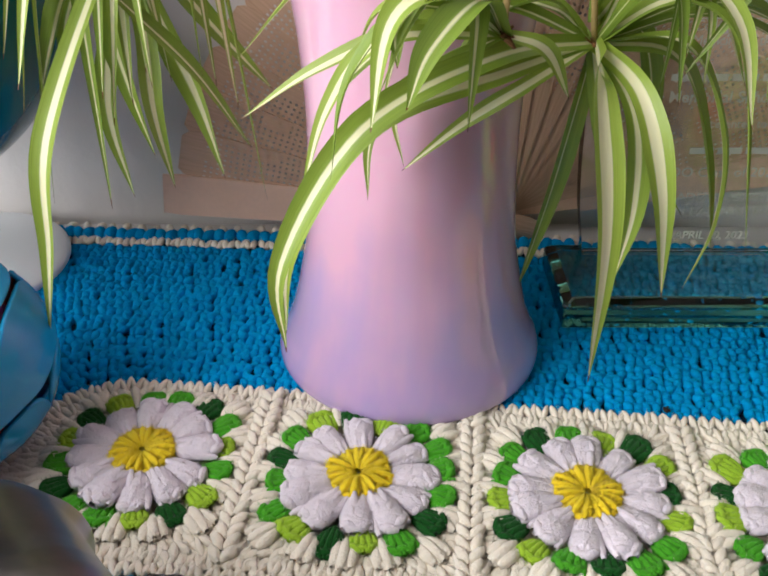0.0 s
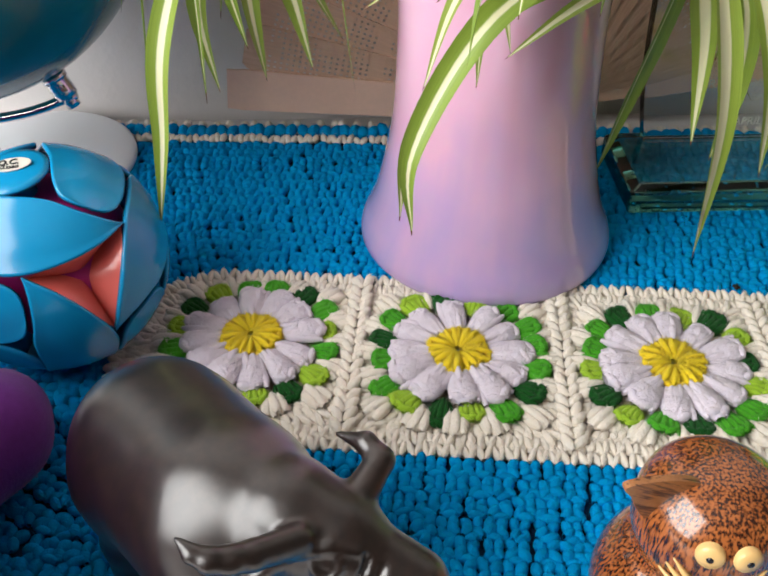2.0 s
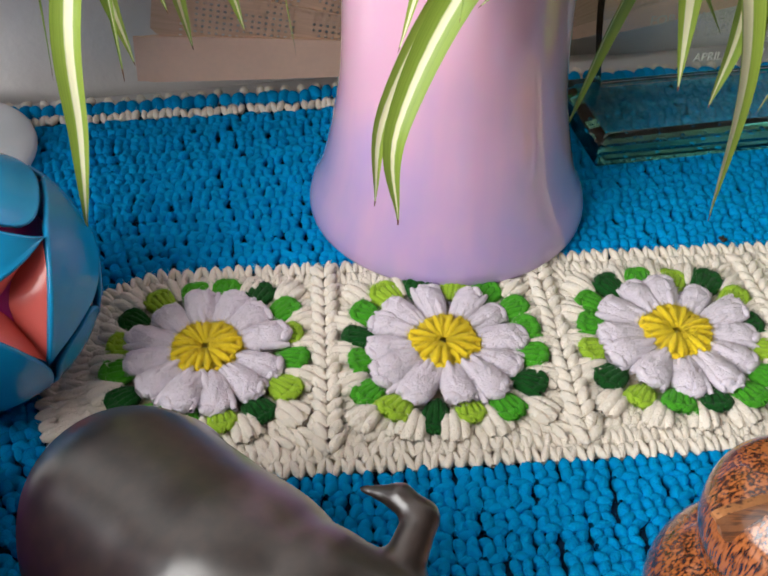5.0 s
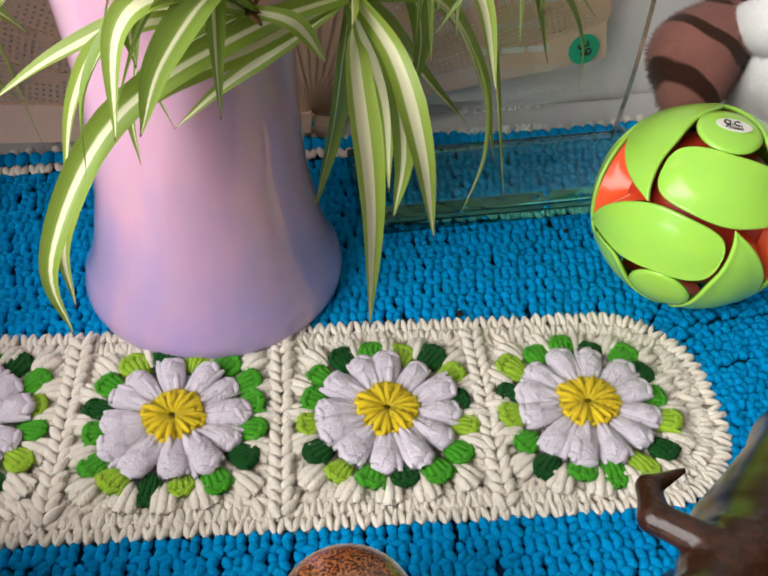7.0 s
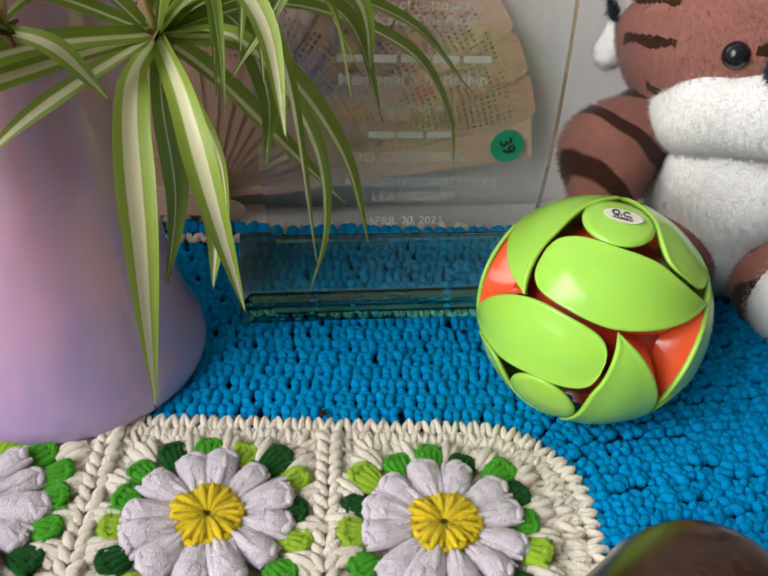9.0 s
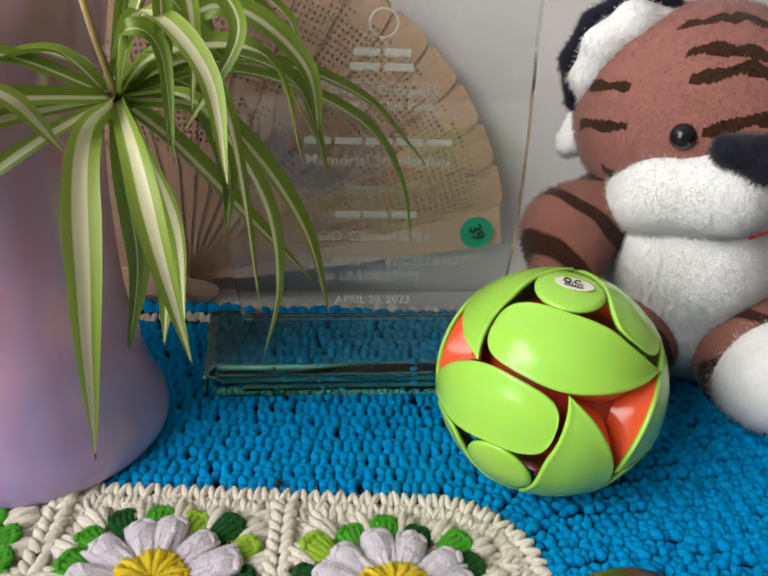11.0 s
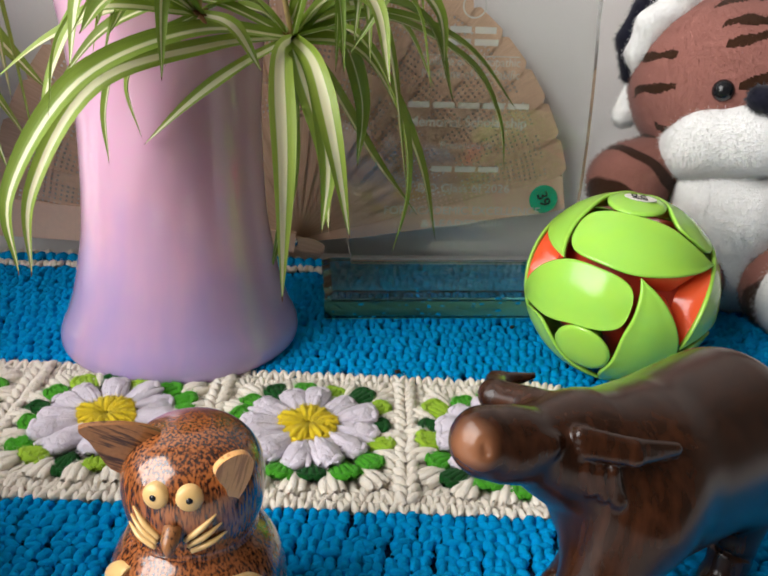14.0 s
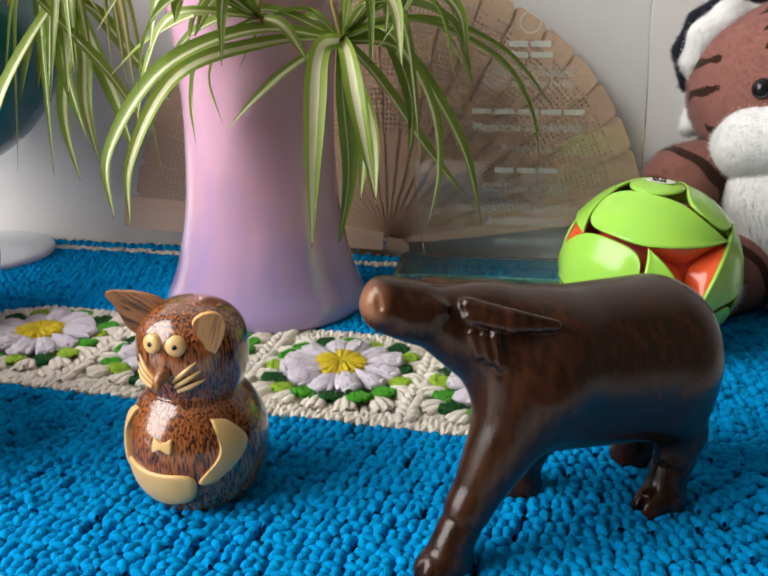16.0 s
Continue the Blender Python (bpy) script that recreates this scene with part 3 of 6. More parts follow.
# ---- vase ----
M_VASE = mat("lilac_glass", (0.62, 0.40, 0.58), 0.08, vary=0.04, scale=9, coat=1.0, sss=0.6)
M_VASE.node_tree.nodes["Principled BSDF"].inputs["Subsurface Radius"].default_value = (0.040, 0.026, 0.036)
vn, vl = M_VASE.node_tree.nodes, M_VASE.node_tree.links
vtc = vn.new("ShaderNodeTexCoord")
vsep = vn.new("ShaderNodeSeparateXYZ")
vl.new(vtc.outputs["Object"], vsep.inputs[0])
vmp = vn.new("ShaderNodeMapping")
vmp.inputs["Scale"].default_value = (1, 1, 0.06)
vl.new(vtc.outputs["Object"], vmp.inputs[0])
vst = vn.new("ShaderNodeTexNoise")
vst.inputs["Scale"].default_value, vst.inputs["Detail"].default_value = 55, 3
vl.new(vmp.outputs[0], vst.inputs["Vector"])
vcl = vn.new("ShaderNodeTexNoise")
vcl.inputs["Scale"].default_value, vcl.inputs["Detail"].default_value = 19, 3
vl.new(vtc.outputs["Object"], vcl.inputs["Vector"])
vh = vn.new("ShaderNodeMath")
vh.operation = "MULTIPLY_ADD"
vh.inputs[1].default_value, vh.inputs[2].default_value = 11.0, -1.0
vl.new(vsep.outputs[2], vh.inputs[0])
vs = vn.new("ShaderNodeMath")
vs.operation = "MULTIPLY_ADD"
vs.inputs[1].default_value = 0.9
vl.new(vst.outputs[0], vs.inputs[0])
vl.new(vh.outputs[0], vs.inputs[2])
vc = vn.new("ShaderNodeMath")
vc.operation = "MULTIPLY_ADD"
vc.inputs[1].default_value = 1.0
vl.new(vcl.outputs[0], vc.inputs[0])
vl.new(vs.outputs[0], vc.inputs[2])
vr = vn.new("ShaderNodeValToRGB")
vr.color_ramp.elements[0].position, vr.color_ramp.elements[0].color = 0.15, (0.45, 0.34, 0.60, 1)
vr.color_ramp.elements[1].position, vr.color_ramp.elements[1].color = 1.0, (0.72, 0.42, 0.56, 1)
vl.new(vc.outputs[0], vr.inputs[0])
vl.new(vr.outputs[0], vn["Principled BSDF"].inputs["Base Color"])
vase_pts = [(0.0, 0.003), (0.060, 0.0010), (0.0705, 0.0015), (0.0758, 0.0050), (0.0766, 0.0105), (0.0745, 0.0175), (0.0708, 0.0255), (0.0668, 0.037), (0.0625, 0.055), (0.0579, 0.08), (0.0557, 0.11),
            (0.0548, 0.15), (0.0572, 0.19), (0.0625, 0.225), (0.069, 0.26), (0.076, 0.295)]
prof = [(q[0] * 0.988, q[1]) for q in smooth_profile(vase_pts, 5)]
inner = [(r - 0.004, z) for r, z in prof[::-1] if z > 0.012 and r > 0.04]
VASE = (0.0146, 0.4050)
vase = tagged(part("vase", lathe(prof + [(0.0735, 0.2975)] + inner + [(0.0, 0.012)], 96, (*VASE, 0.0)), M_VASE), "flared glossy lilac glass vase standing on the crocheted mat", "vase")


# ---- flip balls ----
def frame_matrix(p, up):
    z = Vector(p).normalized()
    y = Vector(up)
    y = (y - y.dot(z) * z).normalized()
    x = y.cross(z)
    return Matrix((x, y, z)).transposed()


def plane_dir(x, y):
    """Degrees in the flat map round the +z axis, to a direction."""
    th = radians(math.hypot(x, y))
    a = math.atan2(y, x)
    return Vector((math.sin(th) * math.cos(a), math.sin(th) * math.sin(a), math.cos(th)))


LOW = smooth_profile([(28, 15), (13, 13.2), (-2, 13.4), (-16, 15.0), (-28, 17.8), (-37, 21.9), (-46.6, 28.4), (-55.5, 35.5), (-60, 42), (-60, 48.8), (-56.5, 55.5)], 4)
UPP = smooth_profile([(28, 15), (20.5, 21.8), (11.3, 32), (3.5, 42.3), (-5, 49.5), (-12.5, 54.8), (-20.5, 61.5), (-29.5, 67.3), (-39, 69), (-48.3, 64.3), (-56.5, 55.5)], 4)


def panel_mesh(R):
    bm = bmesh.new()
    rims = (0.0, 0.9, 1.9, 3.2)
    grids = []
    for under in (0, 1):
        g = []
        for lo, up in zip(LOW, UPP):
            w = max(math.hypot(*(up - lo)), 1e-4)
            ts = [min(q, 0.11 * w * (m + 1)) / w if m else 0.0 for m, q in enumerate(rims)]
            ts = ts + [ts[3] + (1 - 2 * ts[3]) * k / 5 for k in range(1, 5)] + [1 - q for q in ts[::-1]]
            row = []
            for k, tk in enumerate(ts):
                q = lo * (1 - tk) + up * tk
                e = min(k, len(ts) - 1 - k)
                lift = (-0.00025, 0.00045, 0.00035, 0.0)[e] if e < 4 else 0.0
                row.append(bm.verts.new(plane_dir(*q) * (R + lift - 0.0018 * under)))
            g.append(row)
        grids.append(g)
    nv = len(grids[0][0]) - 1
    for gi, g in enumerate(grids):
        for a, b in zip(g, g[1:]):
            for k in range(nv):
                bm.faces.new((a[k], b[k], b[k + 1], a[k + 1]) if gi == 0 else (a[k + 1], b[k + 1], b[k], a[k]))
    for k in (0, nv):
        for i in range(len(LOW) - 1):
            a, b, c, e = grids[0][i][k], grids[0][i + 1][k], grids[1][i + 1][k], grids[1][i][k]
            bm.faces.new((a, b, c, e) if k == nv else (e, c, b, a))
    bmesh.ops.remove_doubles(bm, verts=bm.verts, dist=1e-5)
    return bm


def flip_ball(centre, R, pit, up, m_shell, m_pit, m_core, label):
    """A tetrahedral flip ball: four caps, four three-sided pits and twelve comma-shaped panels."""
    ob = empty("flip_ball", label, "toy ball", centre)
    base = frame_matrix(pit, up)
    pits = [Matrix.Identity(3)]
    for k in range(3):
        # the pit opposite each cap
        ax = plane_dir(70.53 * math.cos(radians(90 + 120 * k)), 70.53 * math.sin(radians(90 + 120 * k)))
        pits.append(Matrix.Rotation(radians(120), 3, ax))
    rots = []
    for q in pits:
        for k in range(3):
            rots.append(q @ Matrix.Rotation(radians(120 * k), 3, "Z"))
    me = bpy.data.meshes.new("panel")
    bm = panel_mesh(R)
    bm.to_mesh(me)
    bm.free()
    me.materials.append(m_shell)
    me.polygons.foreach_set("use_smooth", [True] * len(me.polygons))
    for r in rots:
        o = new("panel", me)
        o.parent = ob
        o.matrix_basis = (base @ r).to_4x4()
    # one pit: three facets meeting in the depth
    bm = bmesh.new()
    n = 8
    for k in range(3):
        rot = Matrix.Rotation(radians(120 * k), 3, "Z")
        apex = Vector((0, 0, R * 0.66))
        rim = [q * (R - 0.0012) for q in (rot @ plane_dir(28.5 - 57 * i / n, 16.4 - 2.4 * math.sin(math.pi * i / n)) for i in range(n + 1))]
        rows = []
        for s in range(6):
            t = s / 5
            rows.append([bm.verts.new((v * (1 - t) + apex * t) * (1 + 0.045 * math.sin(math.pi * t ** 0.7) * math.sin(math.pi * i / n))) for i, v in enumerate(rim)])
        for a, b in zip(rows, rows[1:]):
            for i in range(n):
                bm.faces.new((a[i], a[i + 1], b[i + 1], b[i]))
    me = bpy.data.meshes.new("pit")
    bm.normal_update()
    bm.to_mesh(me)
    bm.free()
    me.materials.append(m_pit)
    me.polygons.foreach_set("use_smooth", [True] * len(me.polygons))
    for q in pits:
        o = new("pit", me)
        o.parent = ob
        o.matrix_basis = (base @ q).to_4x4()
    caps = [base @ plane_dir(70.53 * math.cos(radians(90 + 120 * k)), 70.53 * math.sin(radians(90 + 120 * k))) for k in range(3)] + [base @ Vector((0, 0, -1))]
    ang = 17.0
    prof = [(R * math.sin(radians(ang * i / 6)), R * math.cos(radians(ang * i / 6))) for i in range(7)]
    rr, zz = prof[-1]
    prof += [(rr, zz - 0.0014), (rr * 0.93, zz - 0.0016), (rr * 0.42, zz - 0.0024), (rr * 0.42, R * 0.72)]
    me = bpy.data.meshes.new("cap")
    bm = lathe(prof, 36)
    bmesh.ops.recalc_face_normals(bm, faces=bm.faces)
    bm.to_mesh(me)
    bm.free()
    me.materials.append(m_shell)
    me.polygons.foreach_set("use_smooth", [True] * len(me.polygons))
    first = None
    for c in caps:
        o = new("cap", me)
        o.parent = ob
        o.matrix_basis = frame_matrix(c, (0.3, 1, 0.2)).to_4x4()
        first = first or o
    part("core", ball(R * 0.74, (0, 0, 0), u=32, v=20), m_core, ob, "dark inner shell")
    return ob, caps[0]


M_GREENPL = mat("green_plastic", (0.42, 0.70, 0.05), 0.20, vary=0.08, scale=12, sss=0.15, second=(0.30, 0.68, 0.12), coat=0.2)
M_ORANGE = mat("orange_plastic", (0.90, 0.12, 0.035), 0.2, vary=0.06, scale=20, coat=0.2)
M_DARKRED = mat("dark_red_plastic", (0.60, 0.045, 0.02), 0.3, vary=0.1, scale=20)
M_BLUEPL = mat("blue_plastic", (0.006, 0.30, 0.60), 0.22, vary=0.06, scale=12, coat=0.2)
M_CORAL = mat("coral_plastic", (0.82, 0.17, 0.14), 0.22, vary=0.06, scale=20, coat=0.2)
M_DARKMAG = mat("magenta_plastic", (0.50, 0.020, 0.22), 0.3, vary=0.1, scale=20)
green_ball, g_cap = flip_ball((0.2885, 0.3565, 0.0562), 0.0582, (0.321, -0.914, 0.248), (-0.121, 0.22, 0.968), M_GREENPL, M_ORANGE, M_DARKRED,
                              "lime green plastic flip ball with orange pits, on the mat")
blue_ball, b_cap = flip_ball((-0.2135, 0.317, 0.0558), 0.0560, (0.605, -0.735, 0.310), (-0.05, -0.12, 0.987), M_BLUEPL, M_CORAL, M_DARKMAG,
                             "sky blue plastic flip ball with coral pits, on the mat")

# ---- carved buffaloes ----
def buffalo(parts, label, step, wood):
    pts = np.array([p[:3] for c in parts for p in c[:2]])
    rs = np.array([p[3] for c in parts for p in c[:2]])
    lo, hi = (pts - rs[:, None]).min(0) - 0.006, (pts + rs[:, None]).max(0) + 0.006
    me = blob_mesh("buffalo_figurine", capsule_field(parts, 0.012), lo, hi, step)
    return tagged(part_mesh("buffalo_figurine", me, wood), label, "figurine", "carved buffaloes")


def ring(c, axis, radius, r, blend, n=14):
    """A ring of short rods round an axis."""
    m = frame_matrix(axis, (0.31, 0.52, 0.8))
    pts = [Vector(c) + m @ Vector((radius * math.cos(2 * math.pi * k / n), radius * math.sin(2 * math.pi * k / n), 0)) for k in range(n)]
    return [((*pts[k], r), (*pts[(k + 1) % n], r), blend) for k in range(n)]


buffalo([
    ((0.209, 0.138, 0.079, 0.0305), (0.257, 0.171, 0.075, 0.0322)),
    ((0.214, 0.143, 0.066, 0.0285), (0.254, 0.168, 0.062, 0.0305)),
    ((0.205, 0.135, 0.083, 0.025), (0.184, 0.128, 0.095, 0.0180)),
    ((0.184, 0.128, 0.095, 0.0180), (0.157, 0.114, 0.107, 0.0112)),
    ((0.157, 0.114, 0.107, 0.0120), (0.1475, 0.1105, 0.1108, 0.0112), 0.004),
    ((0.146, 0.106, 0.1155, 0.0042), (0.144, 0.1095, 0.117, 0.0042), 0.003),
    ((0.1465, 0.107, 0.1045, 0.0040), (0.153, 0.107, 0.1025, 0.0040), 0.002),
    ((0.1785, 0.1110, 0.1120, 0.0030), (0.195, 0.1085, 0.1090, 0.0028), 0.002), ((0.195, 0.1085, 0.1090, 0.0028), (0.2125, 0.1145, 0.1040, 0.0020), 0.001),
    ((0.1800, 0.1100, 0.1075, 0.0034), (0.196, 0.1080, 0.1052, 0.0032), 0.002), ((0.196, 0.1080, 0.1052, 0.0032), (0.2125, 0.1145, 0.1028, 0.0020), 0.001),
    ((0.1807, 0.1080, 0.1014, 0.0024), (0.1832, 0.1076, 0.0930, 0.0022), 0.0008), ((0.1850, 0.1078, 0.1004, 0.0024), (0.1876, 0.1072, 0.0915, 0.0022), 0.0008), ((0.1895, 0.1078, 0.1004, 0.0024), (0.1922, 0.1070, 0.0903, 0.0022), 0.0008),
    ((0.171, 0.137, 0.107, 0.0062), (0.160, 0.150, 0.1035, 0.0056), 0.003), ((0.160, 0.150, 0.1035, 0.0056), (0.164, 0.163, 0.1010, 0.0042), 0.002), ((0.164, 0.163, 0.1010, 0.0042), (0.179, 0.167, 0.1015, 0.0012), 0.002),
    ((0.168, 0.1085, 0.110, 0.0036), (0.164, 0.108, 0.1115, 0.0030), 0.0025),
    ((0.204, 0.120, 0.072, 0.0195), (0.182, 0.104, 0.028, 0.0090)), ((0.182, 0.104, 0.028, 0.0088), (0.175, 0.098, 0.012, 0.0088), 0.004), ((0.174, 0.0975, 0.0055, 0.0108), (0.169, 0.093, 0.0035, 0.0088), 0.002),
    ((0.207, 0.152, 0.062, 0.017), (0.208, 0.160, 0.026, 0.0085)), ((0.208, 0.160, 0.026, 0.0085), (0.205, 0.162, 0.012, 0.0085), 0.004), ((0.204, 0.162, 0.005, 0.0105), (0.199, 0.160, 0.0035, 0.0085), 0.002),
    ((0.266, 0.166, 0.060, 0.021), (0.276, 0.165, 0.036, 0.0105)), ((0.276, 0.165, 0.036, 0.0105), (0.270, 0.158, 0.012, 0.0088), 0.004), ((0.269, 0.157, 0.0055, 0.0108), (0.263, 0.152, 0.0035, 0.0085), 0.002),
    ((0.258, 0.192, 0.060, 0.020), (0.266, 0.198, 0.032, 0.0105)), ((0.266, 0.198, 0.032, 0.0105), (0.260, 0.197, 0.005, 0.0105), 0.004),
    ((0.1440, 0.1005, 0.1190, 0.0009), (0.1457, 0.1000, 0.1130, 0.0012), -0.0012), ((0.1380, 0.1050, 0.1070, 0.0009), (0.1450, 0.1000, 0.1040, 0.0009), -0.001),
    ((0.2600, 0.1480, 0.014, 0.0010), (0.2575, 0.1475, 0.001, 0.0020), -0.001), ((0.1920, 0.1545, 0.013, 0.0010), (0.1905, 0.1540, 0.001, 0.0018), -0.001), ((0.1640, 0.0885, 0.013, 0.0010), (0.1620, 0.0870, 0.001, 0.0018), -0.001),
] + ring((0.1793, 0.1016, 0.0215), (0.4, 0.35, 1.0), 0.0092, 0.0005, -0.001) + ring((0.2725, 0.161, 0.020), (0.35, 0.3, 1.0), 0.0096, 0.0005, -0.001), "dark polished wooden buffalo figurine with its head raised, on the mat", 0.0010, M_BUFFRED)
buffalo([
    ((-0.107, 0.152, 0.076, 0.0305), (-0.136, 0.186, 0.069, 0.0315)),
    ((-0.110, 0.153, 0.066, 0.0285), (-0.134, 0.183, 0.061, 0.0295)),
    ((-0.105, 0.150, 0.080, 0.024), (-0.086, 0.138, 0.088, 0.0182)),
    ((-0.082, 0.136, 0.089, 0.0163), (-0.070, 0.131, 0.087, 0.0148), 0.008), ((-0.070, 0.131, 0.087, 0.0142), (-0.053, 0.1235, 0.0795, 0.0104), 0.006),
    ((-0.054, 0.1235, 0.0785, 0.0122), (-0.0465, 0.1205, 0.0765, 0.0116), 0.003),
    ((-0.062, 0.141, 0.095, 0.0056), (-0.0555, 0.151, 0.0985, 0.0046), 0.003), ((-0.0555, 0.151, 0.0985, 0.0046), (-0.060, 0.157, 0.100, 0.0036), 0.0015), ((-0.060, 0.157, 0.100, 0.0036), (-0.0695, 0.1625, 0.0985, 0.0008), 0.0015),
    ((-0.080, 0.121, 0.101, 0.0050), (-0.0915, 0.1130, 0.1065, 0.0045), 0.003), ((-0.0915, 0.1130, 0.1065, 0.0045), (-0.0970, 0.1100, 0.1090, 0.0042), 0.001), ((-0.0970, 0.1100, 0.1090, 0.0042), (-0.1025, 0.1088, 0.1112, 0.0037), 0.001), ((-0.1025, 0.1088, 0.1112, 0.0037), (-0.107, 0.1098, 0.113, 0.0027), 0.001), ((-0.107, 0.1098, 0.113, 0.0027), (-0.1115, 0.1130, 0.1160, 0.0007), 0.001),
    ((-0.087, 0.121, 0.092, 0.0040), (-0.096, 0.117, 0.085, 0.0026), 0.002),
    ((-0.0715, 0.1190, 0.0930, 0.0024), (-0.0720, 0.1188, 0.0930, 0.0024), 0.001),
    ((-0.0825, 0.1170, 0.0985, 0.0018), (-0.0712, 0.1202, 0.0985, 0.0019), 0.0015), ((-0.0712, 0.1202, 0.0985, 0.0019), (-0.0627, 0.1200, 0.0958, 0.0014), 0.0015),
    ((-0.0470, 0.1150, 0.0895, 0.0012), (-0.0505, 0.1118, 0.0850, 0.0013), -0.0012), ((-0.0505, 0.1118, 0.0850, 0.0013), (-0.0545, 0.1105, 0.0822, 0.0009), -0.0012),
    ((-0.0560, 0.1180, 0.0905, 0.0008), (-0.0590, 0.1130, 0.0845, 0.0008), -0.002), ((-0.0600, 0.1195, 0.0930, 0.0007), (-0.0635, 0.1140, 0.0860, 0.0007), -0.002),
    ((-0.0420, 0.1080, 0.0760, 0.0008), (-0.0560, 0.1090, 0.0740, 0.0008), -0.0012),
    ((-0.101, 0.132, 0.066, 0.018), (-0.092, 0.114, 0.028, 0.0090)), ((-0.092, 0.114, 0.028, 0.0090), (-0.090, 0.110, 0.005, 0.0105), 0.004),
    ((-0.094, 0.160, 0.062, 0.016), (-0.083, 0.157, 0.028, 0.0085)), ((-0.083, 0.157, 0.028, 0.0085), (-0.079, 0.156, 0.005, 0.0105), 0.004),
    ((-0.145, 0.178, 0.055, 0.020), (-0.151, 0.173, 0.030, 0.0115)), ((-0.151, 0.173, 0.030, 0.0115), (-0.150, 0.173, 0.005, 0.0125), 0.004),
    ((-0.126, 0.206, 0.055, 0.019), (-0.124, 0.210, 0.030, 0.0105)), ((-0.124, 0.210, 0.030, 0.0105), (-0.122, 0.210, 0.005, 0.0105), 0.004),
] + ring((-0.0720, 0.1172, 0.0935), (-0.05, -0.86, 0.5), 0.0040, 0.0009, 0.001), "dark polished wooden buffalo figurine with curved horns, head turned aside", 0.0010, M_BUFF)

# ---- writing ----
M_FROST = mat("frosted_etching", (0.90, 0.92, 0.85), 0.8, vary=0.05, scale=300)
M_FROST.node_tree.nodes["Principled BSDF"].inputs["Alpha"].default_value = 0.62
M_INK = mat("black_ink", (0.02, 0.02, 0.02), 0.7, vary=0.1)


def writing(name, words, size, m, parent, material, width=None, bold=0.0):
    """Letters of the built-in font as a thin flat mesh, centred at m."""
    cu = bpy.data.curves.new(name, "FONT")
    cu.body, cu.size, cu.align_x, cu.align_y = words, size, "CENTER", "CENTER"
    cu.extrude, cu.offset, cu.resolution_u = 0.00015, bold, 3
    tmp = bpy.data.objects.new("tmp", cu)
    me = bpy.data.meshes.new_from_object(tmp)
    bpy.data.objects.remove(tmp)
    if width:
        xs = [v.co.x for v in me.vertices]
        k = width / (max(xs) - min(xs))
        for v in me.vertices:
            v.co.x *= k
    ob = part_mesh(name, me, material, parent, smooth=False)
    ob.matrix_basis = m
    return ob


# ---- glass award ----
M_GLASS = mat("clear_glass", (0.965, 0.995, 0.985), 0.02, vary=0.0, trans=1.0, ior=1.5)
M_GLASSB = mat("green_tinted_glass", (0.17, 0.73, 0.63), 0.01, vary=0.0, trans=1.0, ior=1.5)
award = empty("glass_award", "clear glass award with frosted lettering on a green-tinged base", "award", (0.209, 0.463, 0.0))
bm = bmesh.new()
hw = [(-0.081, 0.022), (-0.0875, 0.07), (-0.089, 0.13), (-0.087, 0.20), (-0.080, 0.275), (0.0, 0.287), (0.080, 0.275), (0.087, 0.20), (0.089, 0.13), (0.0875, 0.07), (0.083, 0.022)]
out = [tuple(q) for q in smooth_profile(hw, 4)]
fr = [bm.verts.new((x - 0.02 * (z - 0.1), 0.011, z)) for x, z in out]
bk = [bm.verts.new((x - 0.02 * (z - 0.1), 0.021, z)) for x, z in out]
bm.faces.new(fr), bm.faces.new(bk[::-1])
for k in range(len(out)):
    bm.faces.new((fr[k], bk[k], bk[(k + 1) % len(out)], fr[(k + 1) % len(out)]))
bmesh.ops.bevel(bm, geom=[e for e in bm.edges if abs(e.verts[0].co.y - e.verts[1].co.y) < 1e-6], offset=0.0012, segments=1, affect="EDGES")
plate = part("plate", bm, M_GLASS, award, "clear glass plate with frosted lettering", smooth=False)
plate.visible_shadow = False
bm = bmesh.new()
ring = []
for x0, x1, y0, y1, z in ((-0.101, 0.101, -0.045, 0.030, 0.0042), (-0.101, 0.101, -0.045, 0.030, 0.0185), (-0.0945, 0.0945, -0.0385, 0.0245, 0.0228)):
    ring.append([bm.verts.new(p) for p in ((x0, y0, z), (x1, y0, z), (x1, y1, z), (x0, y1, z))])
bm.faces.new(ring[0][::-1]), bm.faces.new(ring[2])
for a, b in zip(ring, ring[1:]):
    for k in range(4):
        bm.faces.new((a[k], a[(k + 1) % 4], b[(k + 1) % 4], b[k]))
bmesh.ops.bevel(bm, geom=bm.edges[:], offset=0.0008, segments=1, affect="EDGES")
base_ob = part("base", bm, M_GLASSB, award, "bevelled green-tinged glass base", smooth=False)
base_ob.visible_shadow = False


def etched(words, z, width, size, bold=0.0):
    writing("inscription", words, size, pose(-0.02 * (z - 0.1), 0.0104, z, 90, 0, 0), plate, M_FROST, width, bold)


etched("College of Osteopathic", 0.1715, 0.068, 0.0085)
etched("Medicine of the Pacific", 0.1632, 0.068, 0.0085)
etched("Memorial Scholarship", 0.130, 0.084, 0.0098, 0.00012)
etched("Presented to", 0.1135, 0.037, 0.0075)
etched("DO Class of 2026", 0.082, 0.067, 0.0090)
etched("FOR ACADEMIC EXCELLENCE", 0.065, 0.115, 0.0085)
etched("& LEADERSHIP", 0.055, 0.060, 0.0085)
etched("APRIL 20, 2023", 0.038, 0.047, 0.0080)
